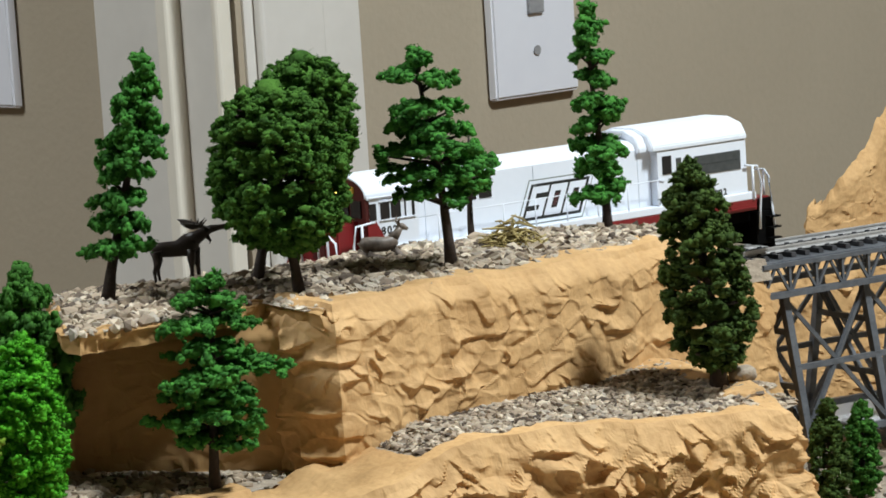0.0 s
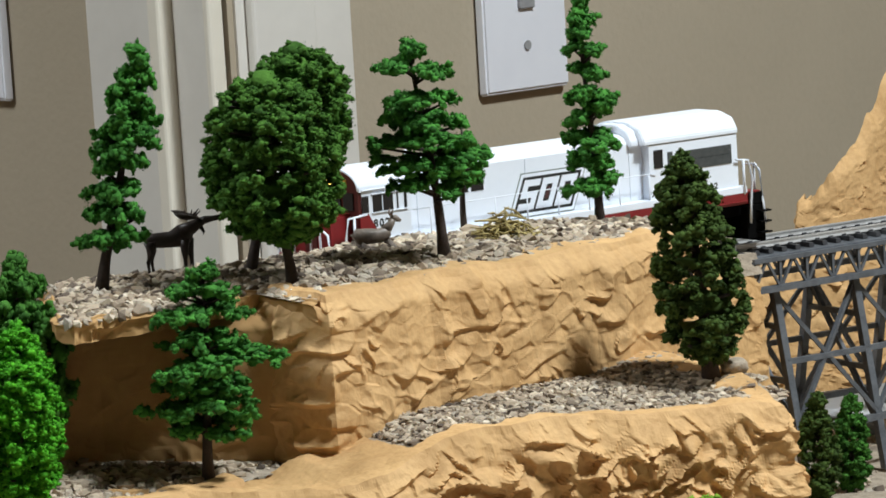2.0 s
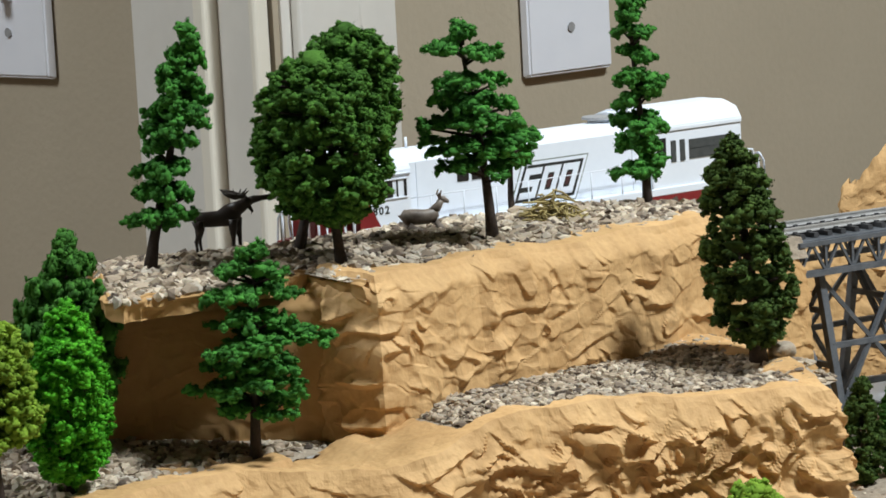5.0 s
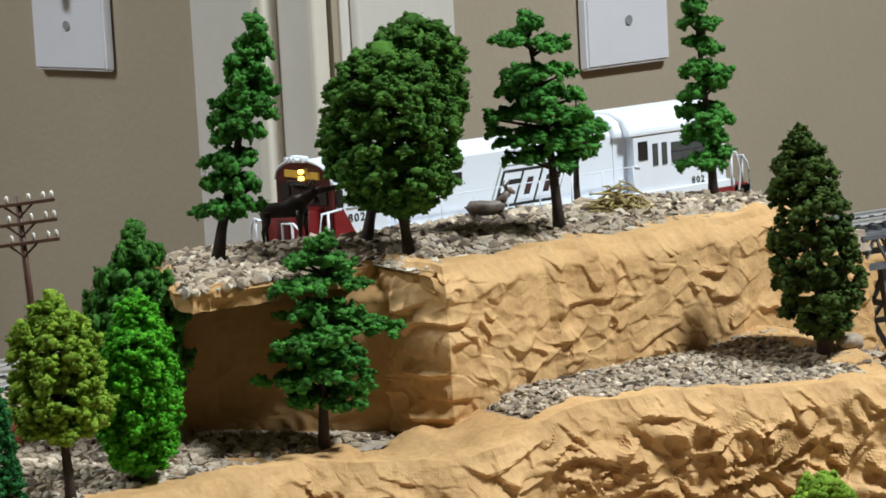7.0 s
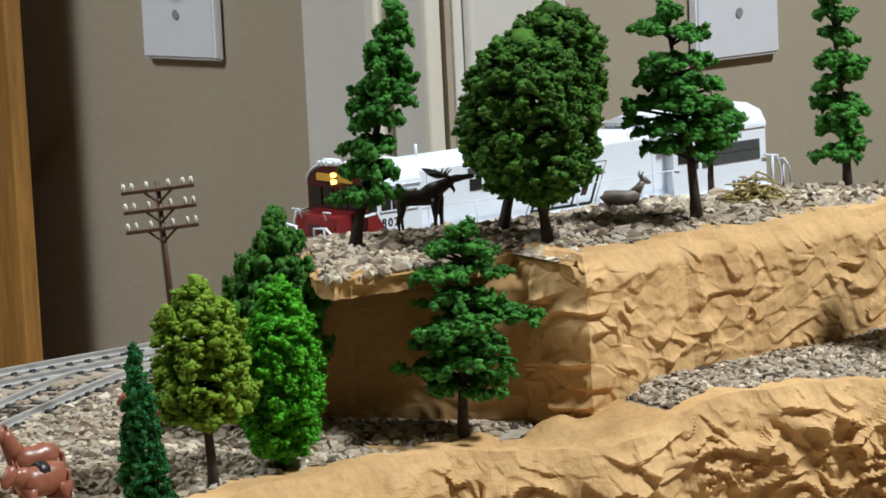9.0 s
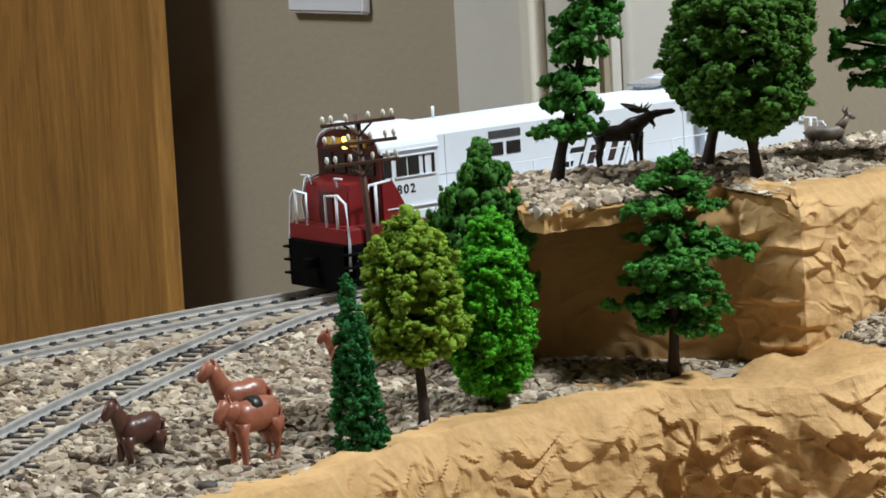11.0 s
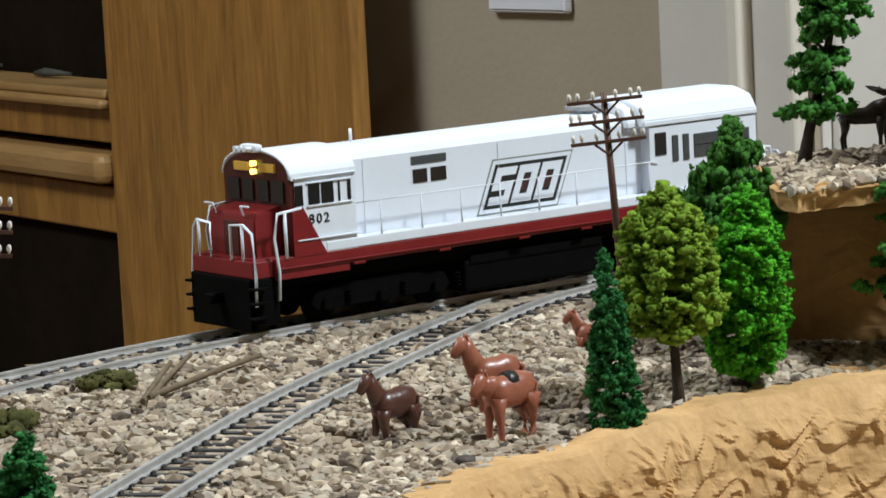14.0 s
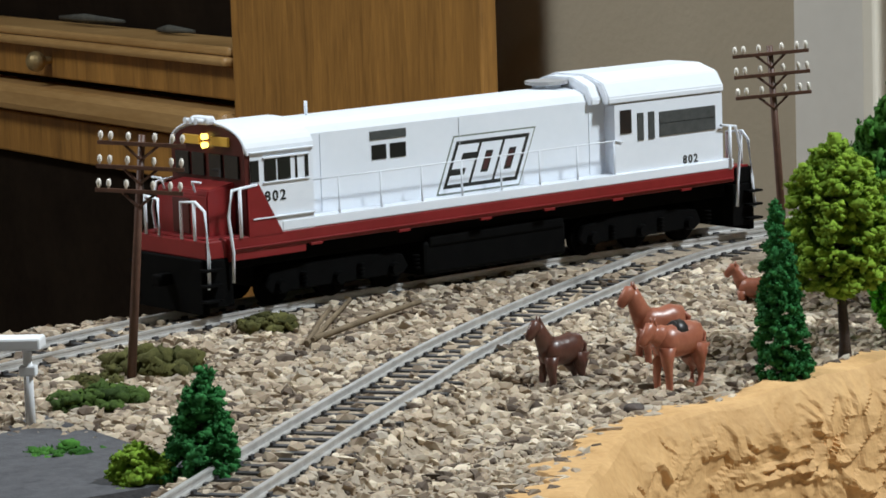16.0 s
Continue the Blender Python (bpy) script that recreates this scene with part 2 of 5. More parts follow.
# Layout directions: u runs along the main track, v across it towards the viewer.
UX, UY, VX, VY, OY = 0.788, 0.616, 0.616, -0.788, 1.065
LAY = Matrix(((UX, VX, 0, 0), (UY, VY, 0, OY), (0, 0, 1, 0), (0, 0, 0, 1)))
RAIL_Z = -0.0035


def W(u, v, z=0.0):
    return Vector((UX * u + VX * v, OY + UY * u + VY * v, z))


def UV(x, y):
    return UX * x + UY * (y - OY), VX * x + VY * (y - OY)


# ---------------------------------------------------------------- room
def wall_frame(p, angle):
    """x along the wall, y out of it towards the room, z up."""
    c, s = math.cos(radians(angle)), math.sin(radians(angle))
    return Matrix(((c, s, 0, p[0]), (s, -c, 0, p[1]), (0, 0, 1, 0), (0, 0, 0, 1)))


K = (0.0513, 1.6443)
WL, WR = wall_frame(K, -47.75), wall_frame(K, 40.0)
FLOOR = -1.12


def setting(name, bm, material, m, label):
    ob = part(name, bm, material, None, label)
    ob.matrix_world = m
    return tagged(ob, kind="structure")


def room():
    bm = bmesh.new()
    box(bm, (-0.57, -0.12, FLOOR), (0.0, 0.0, CEIL))
    setting("wall_left", bm, WALL, WL, "tan painted wall with a light switch")
    # Unseen wall added to close the room where the left wall stops.
    bm = bmesh.new()
    box(bm, (-2.6, -0.62, FLOOR), (-0.57, -0.50, CEIL))
    setting("wall_infill", bm, WALL, WL, "unseen tan wall added behind the cabinet")
    bm = bmesh.new()
    box(bm, (0.085, -0.12, FLOOR), (3.0, 0.0, CEIL))
    setting("wall_right", bm, WALL, WR, "tan painted wall with a switch plate")
    # Unseen walls, floor and ceiling, added to close the room round the lamps.
    bm = bmesh.new()
    box(bm, (-3.2, -2.4, FLOOR), (3.2, -2.28, CEIL))
    setting("wall_back", bm, WALL, Matrix(), "unseen tan wall added behind the viewer")
    for x, n in ((-2.6, "wall_west"), (2.6, "wall_east")):
        bm = bmesh.new()
        box(bm, (x - 0.06, -2.28, FLOOR), (x + 0.06, 4.4, CEIL))
        setting(n, bm, WALL, Matrix(), "unseen tan side wall")
    bm = bmesh.new()
    box(bm, (-3.2, -2.4, FLOOR - 0.1), (3.2, 4.6, FLOOR))
    setting("floor", bm, CARPET, Matrix(), "unseen brown carpet floor")
    bm = bmesh.new()
    box(bm, (-3.2, -2.4, CEIL), (3.2, 4.6, CEIL + 0.1))
    setting("ceiling", bm, CEILING, Matrix(), "unseen ceiling, greyed to bounce less light")
    # corner boards
    def board(name, m, x0, x1, d, mat, label):
        b = bmesh.new()
        box(b, (x0, 0.002, FLOOR), (x1, d, CEIL - 0.002), 0.002)
        setting(name, b, mat, m, label)
    board("trim", WL, -0.1045, -0.0489, 0.010, TRIM, "white painted corner board")
    board("trim", WL, -0.0489, -0.0388, 0.014, BEAD, "cream rounded corner bead")
    board("trim", WL, -0.0388, -0.0068, 0.005, TRIM, "white painted board in shade")
    board("trim", WL, -0.0068, -0.0006, 0.012, BEAD, "cream corner bead")
    board("trim", WR, 0.010, 0.054, 0.010, TRIM, "white painted door casing")
    bm = bmesh.new()
    box(bm, (0.004, -0.12, FLOOR), (0.085, 0.002, CEIL - 0.002))
    setting("trim", bm, TRIM, WR, "white painted casing side")


def added_light_fixture(at, size):
    """An unseen flat square fixture, added round a lamp."""
    thing = empty("added_light_fixture", "unseen square fixture added round a ceiling lamp", "ceiling light", "ceiling lights", Matrix.Translation((at[0], at[1], CEIL)))
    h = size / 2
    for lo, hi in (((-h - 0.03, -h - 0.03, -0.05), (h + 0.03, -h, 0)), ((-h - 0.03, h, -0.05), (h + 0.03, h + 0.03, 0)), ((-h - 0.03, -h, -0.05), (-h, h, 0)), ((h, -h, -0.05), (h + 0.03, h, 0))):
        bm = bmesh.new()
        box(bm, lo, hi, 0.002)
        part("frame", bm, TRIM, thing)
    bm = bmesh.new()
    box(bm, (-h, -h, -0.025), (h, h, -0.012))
    part("fixture_panel", bm, TRIM, thing, "unlit white panel added above the lamp")


def switch_plate(m, x, z, w, h, label, toggle):
    thing = empty("switch_plate", label, "switch plate", "", m @ pose(x, 0.001, z))
    bm = bmesh.new()
    vs = box(bm, (0, 0, 0), (w, 0.006, h))
    for v in vs:
        if v.co.y > 0.003:
            v.co.x += 0.0016 if v.co.x < w / 2 else -0.0016
            v.co.z += 0.0016 if v.co.z < h / 2 else -0.0016
    bmesh.ops.bevel(bm, geom=bm.edges[:], offset=0.0012, segments=2, affect="EDGES")
    part("plate", bm, PLATE, thing)
    for zz in (h / 2 - 0.030, h / 2 + 0.030):
        bm = bmesh.new()
        bmesh.ops.create_cone(bm, cap_ends=True, segments=12, radius1=0.0028, radius2=0.0022, depth=0.0012, matrix=pose(w / 2, 0.0064, zz, 90))
        part("screw", bm, GREYMET, thing, "small screw head")
    bm = bmesh.new()
    if toggle:
        box(bm, (w / 2 - 0.005, 0.004, h / 2 - 0.012), (w / 2 + 0.005, 0.008, h / 2 + 0.012), 0.0008)
        part("toggle_frame", bm, PLATE, thing)
        bm = bmesh.new()
        tube(bm, [(w / 2, 0.006, h / 2), (w / 2, 0.019, h / 2 - 0.010)], [0.0045, 0.0035], 8)
        part("toggle", bm, PLATE, thing, "switch lever turned down")
    else:
        box(bm, (w / 2 - 0.006, 0.004, h / 2 - 0.009), (w / 2 + 0.006, 0.0085, h / 2 + 0.010), 0.0008)
        part("jack", bm, GREYMET, thing, "small grey socket")
    return thing


def cabinet():
    """An oak cabinet with drawers, open dark shelves and a wide end panel, in front of the left-hand wall."""
    m = wall_frame((-0.204, 1.848), -47.75)
    thing = empty("oak_cabinet", "honey oak cabinet with drawers and dark open shelves", "cabinet", "", m)
    def bit(name, lo, hi, mat, bevel=0.0015, label=""):
        bm = bmesh.new()
        box(bm, lo, hi, bevel)
        return part(name, bm, mat, thing, label)
    bit("end_panel", (-0.265, -0.012, FLOOR), (0.0, 0.0, 0.62), OAK, label="tall vertical-grained oak panel")
    # the drawers are swung back behind the end panel to fit the camera's view
    swing = Matrix.Translation((-0.266, 0, 0)) @ Matrix.Rotation(radians(4.5), 4, "Z") @ Matrix.Translation((0.266, 0, 0))
    def swung(name, lo, hi, mat, bevel=0.0015, label=""):
        bm = bmesh.new()
        box(bm, lo, hi, bevel, swing)
        return part(name, bm, mat, thing, label)
    # SHADE puts the darkness of shelf, gaps and door into their colour.
    swung("back_panel", (-1.2, -0.060, FLOOR), (-0.268, -0.052, 0.62), SHADE, label="shelf back painted near-black for shade")
    swung("shelf_edge", (-1.2, -0.045, -0.0250), (-0.266, 0.002, -0.0188), OAK_LIT, 0.002, "rounded shelf edge, lit tone in its colour")
    swung("shelf_edge", (-1.2, -0.045, -0.0316), (-0.266, 0.006, -0.0252), OAK_LIT, 0.0026, "rounded shelf edge, lit tone in its colour")
    swung("drawer_front", (-1.2, -0.045, -0.0545), (-0.266, -0.004, -0.0318), OAK)
    swung("gap_shade_strip", (-1.2, -0.045, -0.0606), (-0.266, -0.022, -0.0547), SHADE, 0.0, "near-black strip for shade under the drawer")
    swung("shelf_edge", (-1.2, -0.045, -0.0805), (-0.266, 0.010, -0.0608), OAK_LIT, 0.0055, "rounded moulding, lit tone in its colour")
    swung("gap_shade_strip", (-1.2, -0.045, -0.0836), (-0.266, -0.016, -0.0807), SHADE, 0.0, "near-black strip for shade under the moulding")
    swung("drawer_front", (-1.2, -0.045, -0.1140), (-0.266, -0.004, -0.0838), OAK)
    swung("lower_door", (-1.2, -0.045, FLOOR), (-0.266, -0.012, -0.1142), SHADE, label="lower door painted near-black for shade")
    bm = bmesh.new()
    bmesh.ops.create_uvsphere(bm, u_segments=14, v_segments=10, radius=0.0075, matrix=swing @ pose(-0.545, 0.008, -0.042))
    tube(bm, [swing @ Vector((-0.545, -0.006, -0.042)), swing @ Vector((-0.545, 0.006, -0.042))], 0.003, 8)
    part("knob", bm, BRASS, thing, "small round brass knob")
    for x, l, z in ((-0.53, 0.10, -0.014), (-0.40, 0.05, -0.0165)):
        bm = bmesh.new()
        tube(bm, [swing @ Vector((x - l / 2, -0.030, z)), swing @ Vector((x, -0.026, z + 0.002)), swing @ Vector((x + l / 2, -0.032, z + 0.001))], [0.0015, 0.0032, 0.0012], 7)
        part("shelf_bundle", bm, DUSK, thing, "dim grey bundle on the dark shelf")


# ---------------------------------------------------------------- terrain
def fbm(p, octaves=4):
    return noise.fractal(p, 0.9, 2.1, octaves)


SIDE = [(-0.50, 0.318), (-0.3390, 0.1790), (-0.2874, 0.1355), (-0.2511, 0.1055), (-0.2065, 0.0733), (-0.1500, 0.0365), (-0.0985, 0.0067), (-0.05, -0.0060)]


def bed_front(u):
    """The gravel bed's edge towards the viewer."""
    return float(np.interp(u, (-0.26, -0.249, -0.2244, -0.2023, -0.18, -0.154, -0.08), (0.200, 0.192, 0.1840, 0.1790, 0.1740, 0.1690, 0.1690))) + 0.95 * max(0.0, -0.26 - u) + 0.002 * fbm(Vector((u, 5, 0)) * 40)


def side_gap(u, v):
    """How far a spot lies from the siding's middle line."""
    best = 1.0
    for (a, b), (c, d) in zip(SIDE, SIDE[1:]):
        k = max(0.0, min(1.0, ((u - a) * (c - a) + (v - b) * (d - b)) / ((c - a) ** 2 + (d - b) ** 2)))
        best = min(best, math.hypot(u - a - k * (c - a), v - b - k * (d - b)))
    return best


def shelf_z(u, v):
    z = -0.0065 - 0.0085 * max(0.0, min(1.0, (v - 0.07) / 0.10)) ** 1.3
    bank = max(0.0, min(1.0, (0.026 - side_gap(u, v)) / 0.013)) if u < 0 else 0.0
    z += (-0.0076 - z) * bank * bank * (3 - 2 * bank)
    return z + 0.0012 * fbm(Vector((u, v, 0)) * 28) * (1 - bank)


def hill_z(u, v):
    return 0.0350 + 0.0035 * (1 - min(1, abs(v - 0.125) / 0.045) ** 2) - 0.85 * max(0, 0.070 + 0.42 * (u + 0.01) - v) + 0.0014 * fbm(Vector((u, v, 3)) * 30) - 0.010 * max(0, (u - 0.10) / 0.07) ** 2


def ledge_z(u, v):
    return -0.003 - 0.012 * max(0, min(1, (-0.010 - u) / 0.045)) - 0.006 * max(0, min(1, (v - 0.19) / 0.05)) + 0.0014 * fbm(Vector((u, v, 7)) * 35) + 0.003 * max(0, (u - 0.07) / 0.03) * (1 if v < 0.225 else 0.3)


def hill_front(u):
    """How far the upper hill reaches towards the viewer."""
    if u < -0.040:
        return 0.147 + 0.003 * fbm(Vector((u, 0, 1)) * 40)
    return 0.170 + 0.0035 * fbm(Vector((u, 0, 1)) * 40) - 0.055 * max(0, (u - 0.118) / 0.05) ** 2


def hill_back(u):
    """The hill's far edge: its left end runs away from the viewer."""
    return max(0.048, min(0.144, 0.146 - (u + 0.112) / 0.62))


def ledge_front(u):
    return float(np.interp(u, (-0.085, -0.06, -0.043, -0.02, 0.0, 0.084), (0.170, 0.196, 0.206, 0.206, 0.210, 0.244))) + 0.003 * fbm(Vector((u, 2, 1)) * 45)


def sheet(name, us, back, front, zf, steps, mat, label):
    vs, fs = [], []
    n = steps + 1
    for u in us:
        a, b = back(u), front(u)
        for k in range(n):
            v = a + (b - a) * k / steps
            vs.append((u, v, zf(u, v)))
    for i in range(len(us) - 1):
        for k in range(steps):
            p = i * n + k
            fs.append((p, p + 1, p + n + 1, p + n))
    ob = raw(name, vs, fs, mat, None, True)
    ob.matrix_world = LAY
    return tagged(ob, label, kind="structure")


def span(a, b, step):
    n = max(2, int(abs(b - a) / step) + 1)
    return [a + (b - a) * k / (n - 1) for k in range(n)]


def flake(a, power):
    """A slow rise to a lip and a short drop behind it."""
    return (a / 0.86) ** power if a < 0.86 else (1 - a) / 0.14


def strokes(u, z, seed, amp, rough=0.5):
    """Trowelled plaster: broad flat sweeps, broken by curved flakes whose lower lip stands out. rough: how much of it is torn."""
    n = noise.noise
    wa, wb = n(Vector((u * 26, z * 30, seed + 30))), n(Vector((u * 30, z * 26, seed + 40)))
    p = 1.3 * n(Vector((u * 60 + 1.4 * wa, z * 66 + 1.2 * wb, seed))) - z * 80 + u * 20
    q = 1.4 * n(Vector((u * 120 + 1.6 * wb, z * 110 - 1.5 * wa, seed + 5))) - z * 100 - u * 50
    a, b = p - math.floor(p), q - math.floor(q)
    ma = max(0.0, min(1.0, 2.6 * (n(Vector((u * 60, z * 74, seed + 9))) - 0.36 + 0.60 * rough)))
    mb = max(0.0, min(1.0, 3.0 * (n(Vector((u * 90, z * 100, seed + 14))) - 0.34 + 0.50 * rough)))
    sweep = n(Vector((u * 15, z * 20, seed + 19)))
    ridge = max(0.0, 1.0 - 9.0 * abs(n(Vector((u * 44 + z * 34, z * 62 - u * 22, seed + 31))))) * max(0.0, 0.25 + wb)
    fine = n(Vector((u * 300, z * 340, seed + 2)))
    # tilted plates left by the trowel, each with its own edge
    k = Vector((u * 120 + z * 50 + 1.2 * wa, z * 170 - u * 40 + 1.2 * wb, seed * 1.7))
    near, spots = noise.voronoi(k)
    c = spots[0]
    t1, t2 = noise.cell(c * 7.3), noise.cell(c * 5.1 + Vector((9, 4, 2)))
    plate = 0.45 * t2 + 0.75 * (t1 - 0.5) * (k.x - c.x) - 0.45 * (0.3 + t2) * (k.y - c.y)
    plate *= min(1.0, (near[1] - near[0]) / 0.16)
    mc = max(0.0, min(1.0, 0.25 + 1.1 * rough + 1.2 * sweep))
    return amp * (0.34 * plate * mc + 0.62 * flake(a, 2.2) * ma + 0.42 * flake(b, 1.8) * mb + 0.30 * sweep + 0.28 * ridge + 0.07 * fine)


def cliff(name, line, top, bottom, mat, label, amp=0.0035, batter=0.10, step=0.0009, seed=0.0, lip=0.004, rag=0.0, cap=0.0, rough=0.5, deep=90, torn=0.0):
    """A rock face hung from a line of (u, v): rows run in over its top, then down it, pushed out by trowel marks."""
    pts = [Vector((*p, 0)) for p in line]
    path = []
    for a, b in zip(pts, pts[1:]):
        n = max(1, int((b - a).length / step))
        path += [(a.lerp(b, k / n), (b - a).normalized()) for k in range(n)]
    path.append((pts[-1], (pts[-1] - pts[-2]).normalized()))
    dirs = [d for _, d in path]
    over = 10 if cap else 1
    rows = deep + over
    vs, fs = [], []
    run = 0.0
    for i, (p, _) in enumerate(path):
        d = sum(dirs[max(0, i - 12):i + 13], Vector())
        d.normalize()
        out = Vector((-d.y, d.x, 0))
        if i:
            run += (p - path[i - 1][0]).length
        zt, zb = top(p.x, p.y), bottom(p.x, p.y)
        zt += rag * fbm(Vector((run * 70, seed, 0)))
        reach = cap * (1.0 + 0.6 * fbm(Vector((run * 60, seed, 4))))
        for k in range(over):
            s = k / over
            q = p - out * (reach * (1 - s) + lip * 0.6)
            vs.append((q.x, q.y, max(zt, (top(q.x, q.y) + 0.0010 * s) if cap > 0.005 and s > 0.25 else zt) + (0.0007 * math.sin(s * 2.6) + 0.12 * strokes(run, 0.02 * s, seed + 50, amp) * s if cap else 0) - 0.0016 * (k == 0)))
        for k in range(deep):
            s = k / (deep - 1)
            z = zt + (zb - zt) * s
            o = strokes(run, z, seed, amp, rough + torn * math.exp(-run / 0.035)) * min(1, s * 9 + 0.15) * (1 + 0.8 * torn * math.exp(-run / 0.025)) + batter * (zt - z)
            o += lip * math.sin(min(1, s * 9) * math.pi / 2) - lip * 0.6
            q = p + out * o
            vs.append((q.x, q.y, z))
    for i in range(len(path) - 1):
        for k in range(rows - 1):
            a = i * rows + k
            fs.append((a, a + 1, a + rows + 1, a + rows))
    ob = raw(name, vs, fs, mat, None, False)
    ob.matrix_world = LAY
    return tagged(ob, label, kind="structure")


GULLY = -0.1015


def terrain():
    us = span(-0.62, 0.30, 0.004)
    sheet("ground", us, lambda u: main_v(u) - 0.021, lambda u: bed_front(u) - 0.006 if u < 0.1 else 0.15 - 0.125 * min(1, (u - 0.1) / 0.07), shelf_z, 84, EARTH, "pale gravel bed of the model railway")
    sheet("ground", span(-0.112, 0.172, 0.0025), hill_back, lambda u: hill_front(u) - (0.005 if u > -0.04 else 0.001), hill_z, 40, EARTH, "gravel-covered top of the upper hill")
    sheet("rock_slope", span(-0.085, -0.026, 0.0015), lambda u: 0.162, lambda u: ledge_front(u) + 0.002, lambda u, v: ledge_z(u, v) + 0.0004 + strokes(u, v, 61.0, 0.0022, 0.7) * min(1.0, max(0.0, (ledge_front(u) - v) / 0.012)) - 0.012 * max(0.0, (v - ledge_front(u) + 0.008) / 0.010) ** 2, 30, PLASTER, "ochre plaster slope at the ledge's end")
    sheet("ground", span(-0.027, 0.094, 0.0025), lambda u: 0.150, lambda u: ledge_front(u) - 0.008, ledge_z, 36, EARTH, "gravel-covered lower ledge")
    sheet("ground", span(-0.9, 0.75, 0.02), lambda u: -0.16, lambda u: 0.75, lambda u, v: GULLY + 0.004 * fbm(Vector((u, v, 1)) * 15), 40, EARTH, "low gravel ground of the gully")
    bm = bmesh.new()
    box(bm, (-0.88, -0.14, FLOOR), (0.73, 0.73, GULLY - 0.012), 0.004)
    setting("layout_bench", bm, OAK, LAY, "plain wooden bench under the model landscape")
    # upper hill: left end, shaded recess, lit face and right end
    ub = span(-0.0335, 0.172, 0.004)
    lit = [(-0.0390, 0.1450), (-0.0385, 0.1540), (-0.0368, 0.1620)] + [(u, hill_front(u)) for u in ub] + [(0.174, 0.05)]
    cliff("rock_face", lit, hill_z, lambda u, v: -0.016, PLASTER, "ochre plaster rock face with trowel marks", 0.0029, 0.06, step=0.00055, seed=3.0, rag=0.0010, cap=0.014, rough=0.50, deep=110, torn=0.6)
    lip = [(-0.052, 0.048), (-0.110, 0.140)] + [(u, hill_front(u)) for u in span(-0.108, -0.037, 0.003)]
    cliff("rock_rim", lip, hill_z, lambda u, v: hill_z(u, v) - 0.0060, SHADE_BROWN, "ragged brown plaster rim", 0.0026, -0.25, step=0.0007, seed=8.0, rag=0.0012, cap=0.0012, rough=0.9, deep=24, lip=0.0012)
    # The shade under the rim is put into this wall's colour.
    cliff("rock_recess", [(-0.042, 0.048), (-0.098, 0.112), (-0.090, 0.1125), (-0.080, 0.117), (-0.070, 0.1260), (-0.036, 0.157)], lambda u, v: 0.032, lambda u, v: -0.015, SHADE_BROWN, "smooth ochre plaster wall darkened for the rim's shade", 0.0018, 0.0, seed=5.0, rough=0.4)
    # front edge of the gravel bed
    edge = [(u, bed_front(u)) for u in span(-0.62, -0.066, 0.004)]
    cliff("rock_face", edge, shelf_z, lambda u, v: GULLY - 0.004, PLASTER, "ochre plaster bank below the gravel bed", 0.0036, 0.03, step=0.0007, seed=12.0, rag=0.0008, cap=0.015, rough=0.75, deep=110)
    le = [(-0.104, 0.150), (-0.094, 0.160)] + [(u, ledge_front(u)) for u in span(-0.085, 0.086, 0.003)] + [(0.094, 0.232), (0.099, 0.212), (0.099, 0.13)]
    cliff("rock_face", le, ledge_z, lambda u, v: GULLY - 0.004, PLASTER, "ochre plaster bank below the lower ledge", 0.0072, 0.02, step=0.0007, seed=17.0, rag=0.0012, cap=0.012, rough=0.95, deep=120)
    cliff("rock_face", [(0.100, 0.165), (0.150, 0.095), (0.205, 0.036), (0.302, 0.030), (0.304, -0.03)], lambda u, v: -0.0085, lambda u, v: GULLY - 0.004, PLASTER, "ochre plaster bridge abutment", 0.0035, 0.08, seed=21.0)
    far = [(0.34, -0.052), (0.42, -0.056), (0.60, -0.05), (0.75, -0.06)]
    cliff("rock_face", far, lambda u, v: -0.028, lambda u, v: GULLY - 0.004, PLASTER, "ochre plaster wall behind the bridge", 0.004, 0.06, step=0.002, seed=25.0)
    crag = [(0.530, -0.142), (0.482, -0.105), (0.492, -0.092), (0.60, -0.095), (0.80, -0.10)]
    cliff("rock_crag", crag, lambda u, v: float(np.interp(u + min(0, v + 0.105) * 1.6, (0.476, 0.482, 0.491, 0.512, 0.5315, 0.62), (-0.016, -0.010, -0.001, 0.0155, 0.0365, 0.112))), lambda u, v: -0.060, PLASTER, "tall ochre plaster crag beyond the bridge", 0.0045, 0.06, step=0.0012, seed=31.0, rag=0.005, rough=0.2)


def pebble(rng):
    """One rough stone: a squeezed octahedron with a cut corner ring."""
    t = (1 + 5 ** 0.5) / 2
    v = np.array([(-1, t, 0), (1, t, 0), (-1, -t, 0), (1, -t, 0), (0, -1, t), (0, 1, t), (0, -1, -t), (0, 1, -t), (t, 0, -1), (t, 0, 1), (-t, 0, -1), (-t, 0, 1)], float) / 1.9
    return v * (1 + 0.28 * rng.standard_normal((12, 1)))


ICO = np.array([(0, 11, 5), (0, 5, 1), (0, 1, 7), (0, 7, 10), (0, 10, 11), (1, 5, 9), (5, 11, 4), (11, 10, 2), (10, 7, 6), (7, 1, 8), (3, 9, 4), (3, 4, 2), (3, 2, 6), (3, 6, 8), (3, 8, 9), (4, 9, 5), (2, 4, 11), (6, 2, 10), (8, 6, 7), (9, 8, 1)])


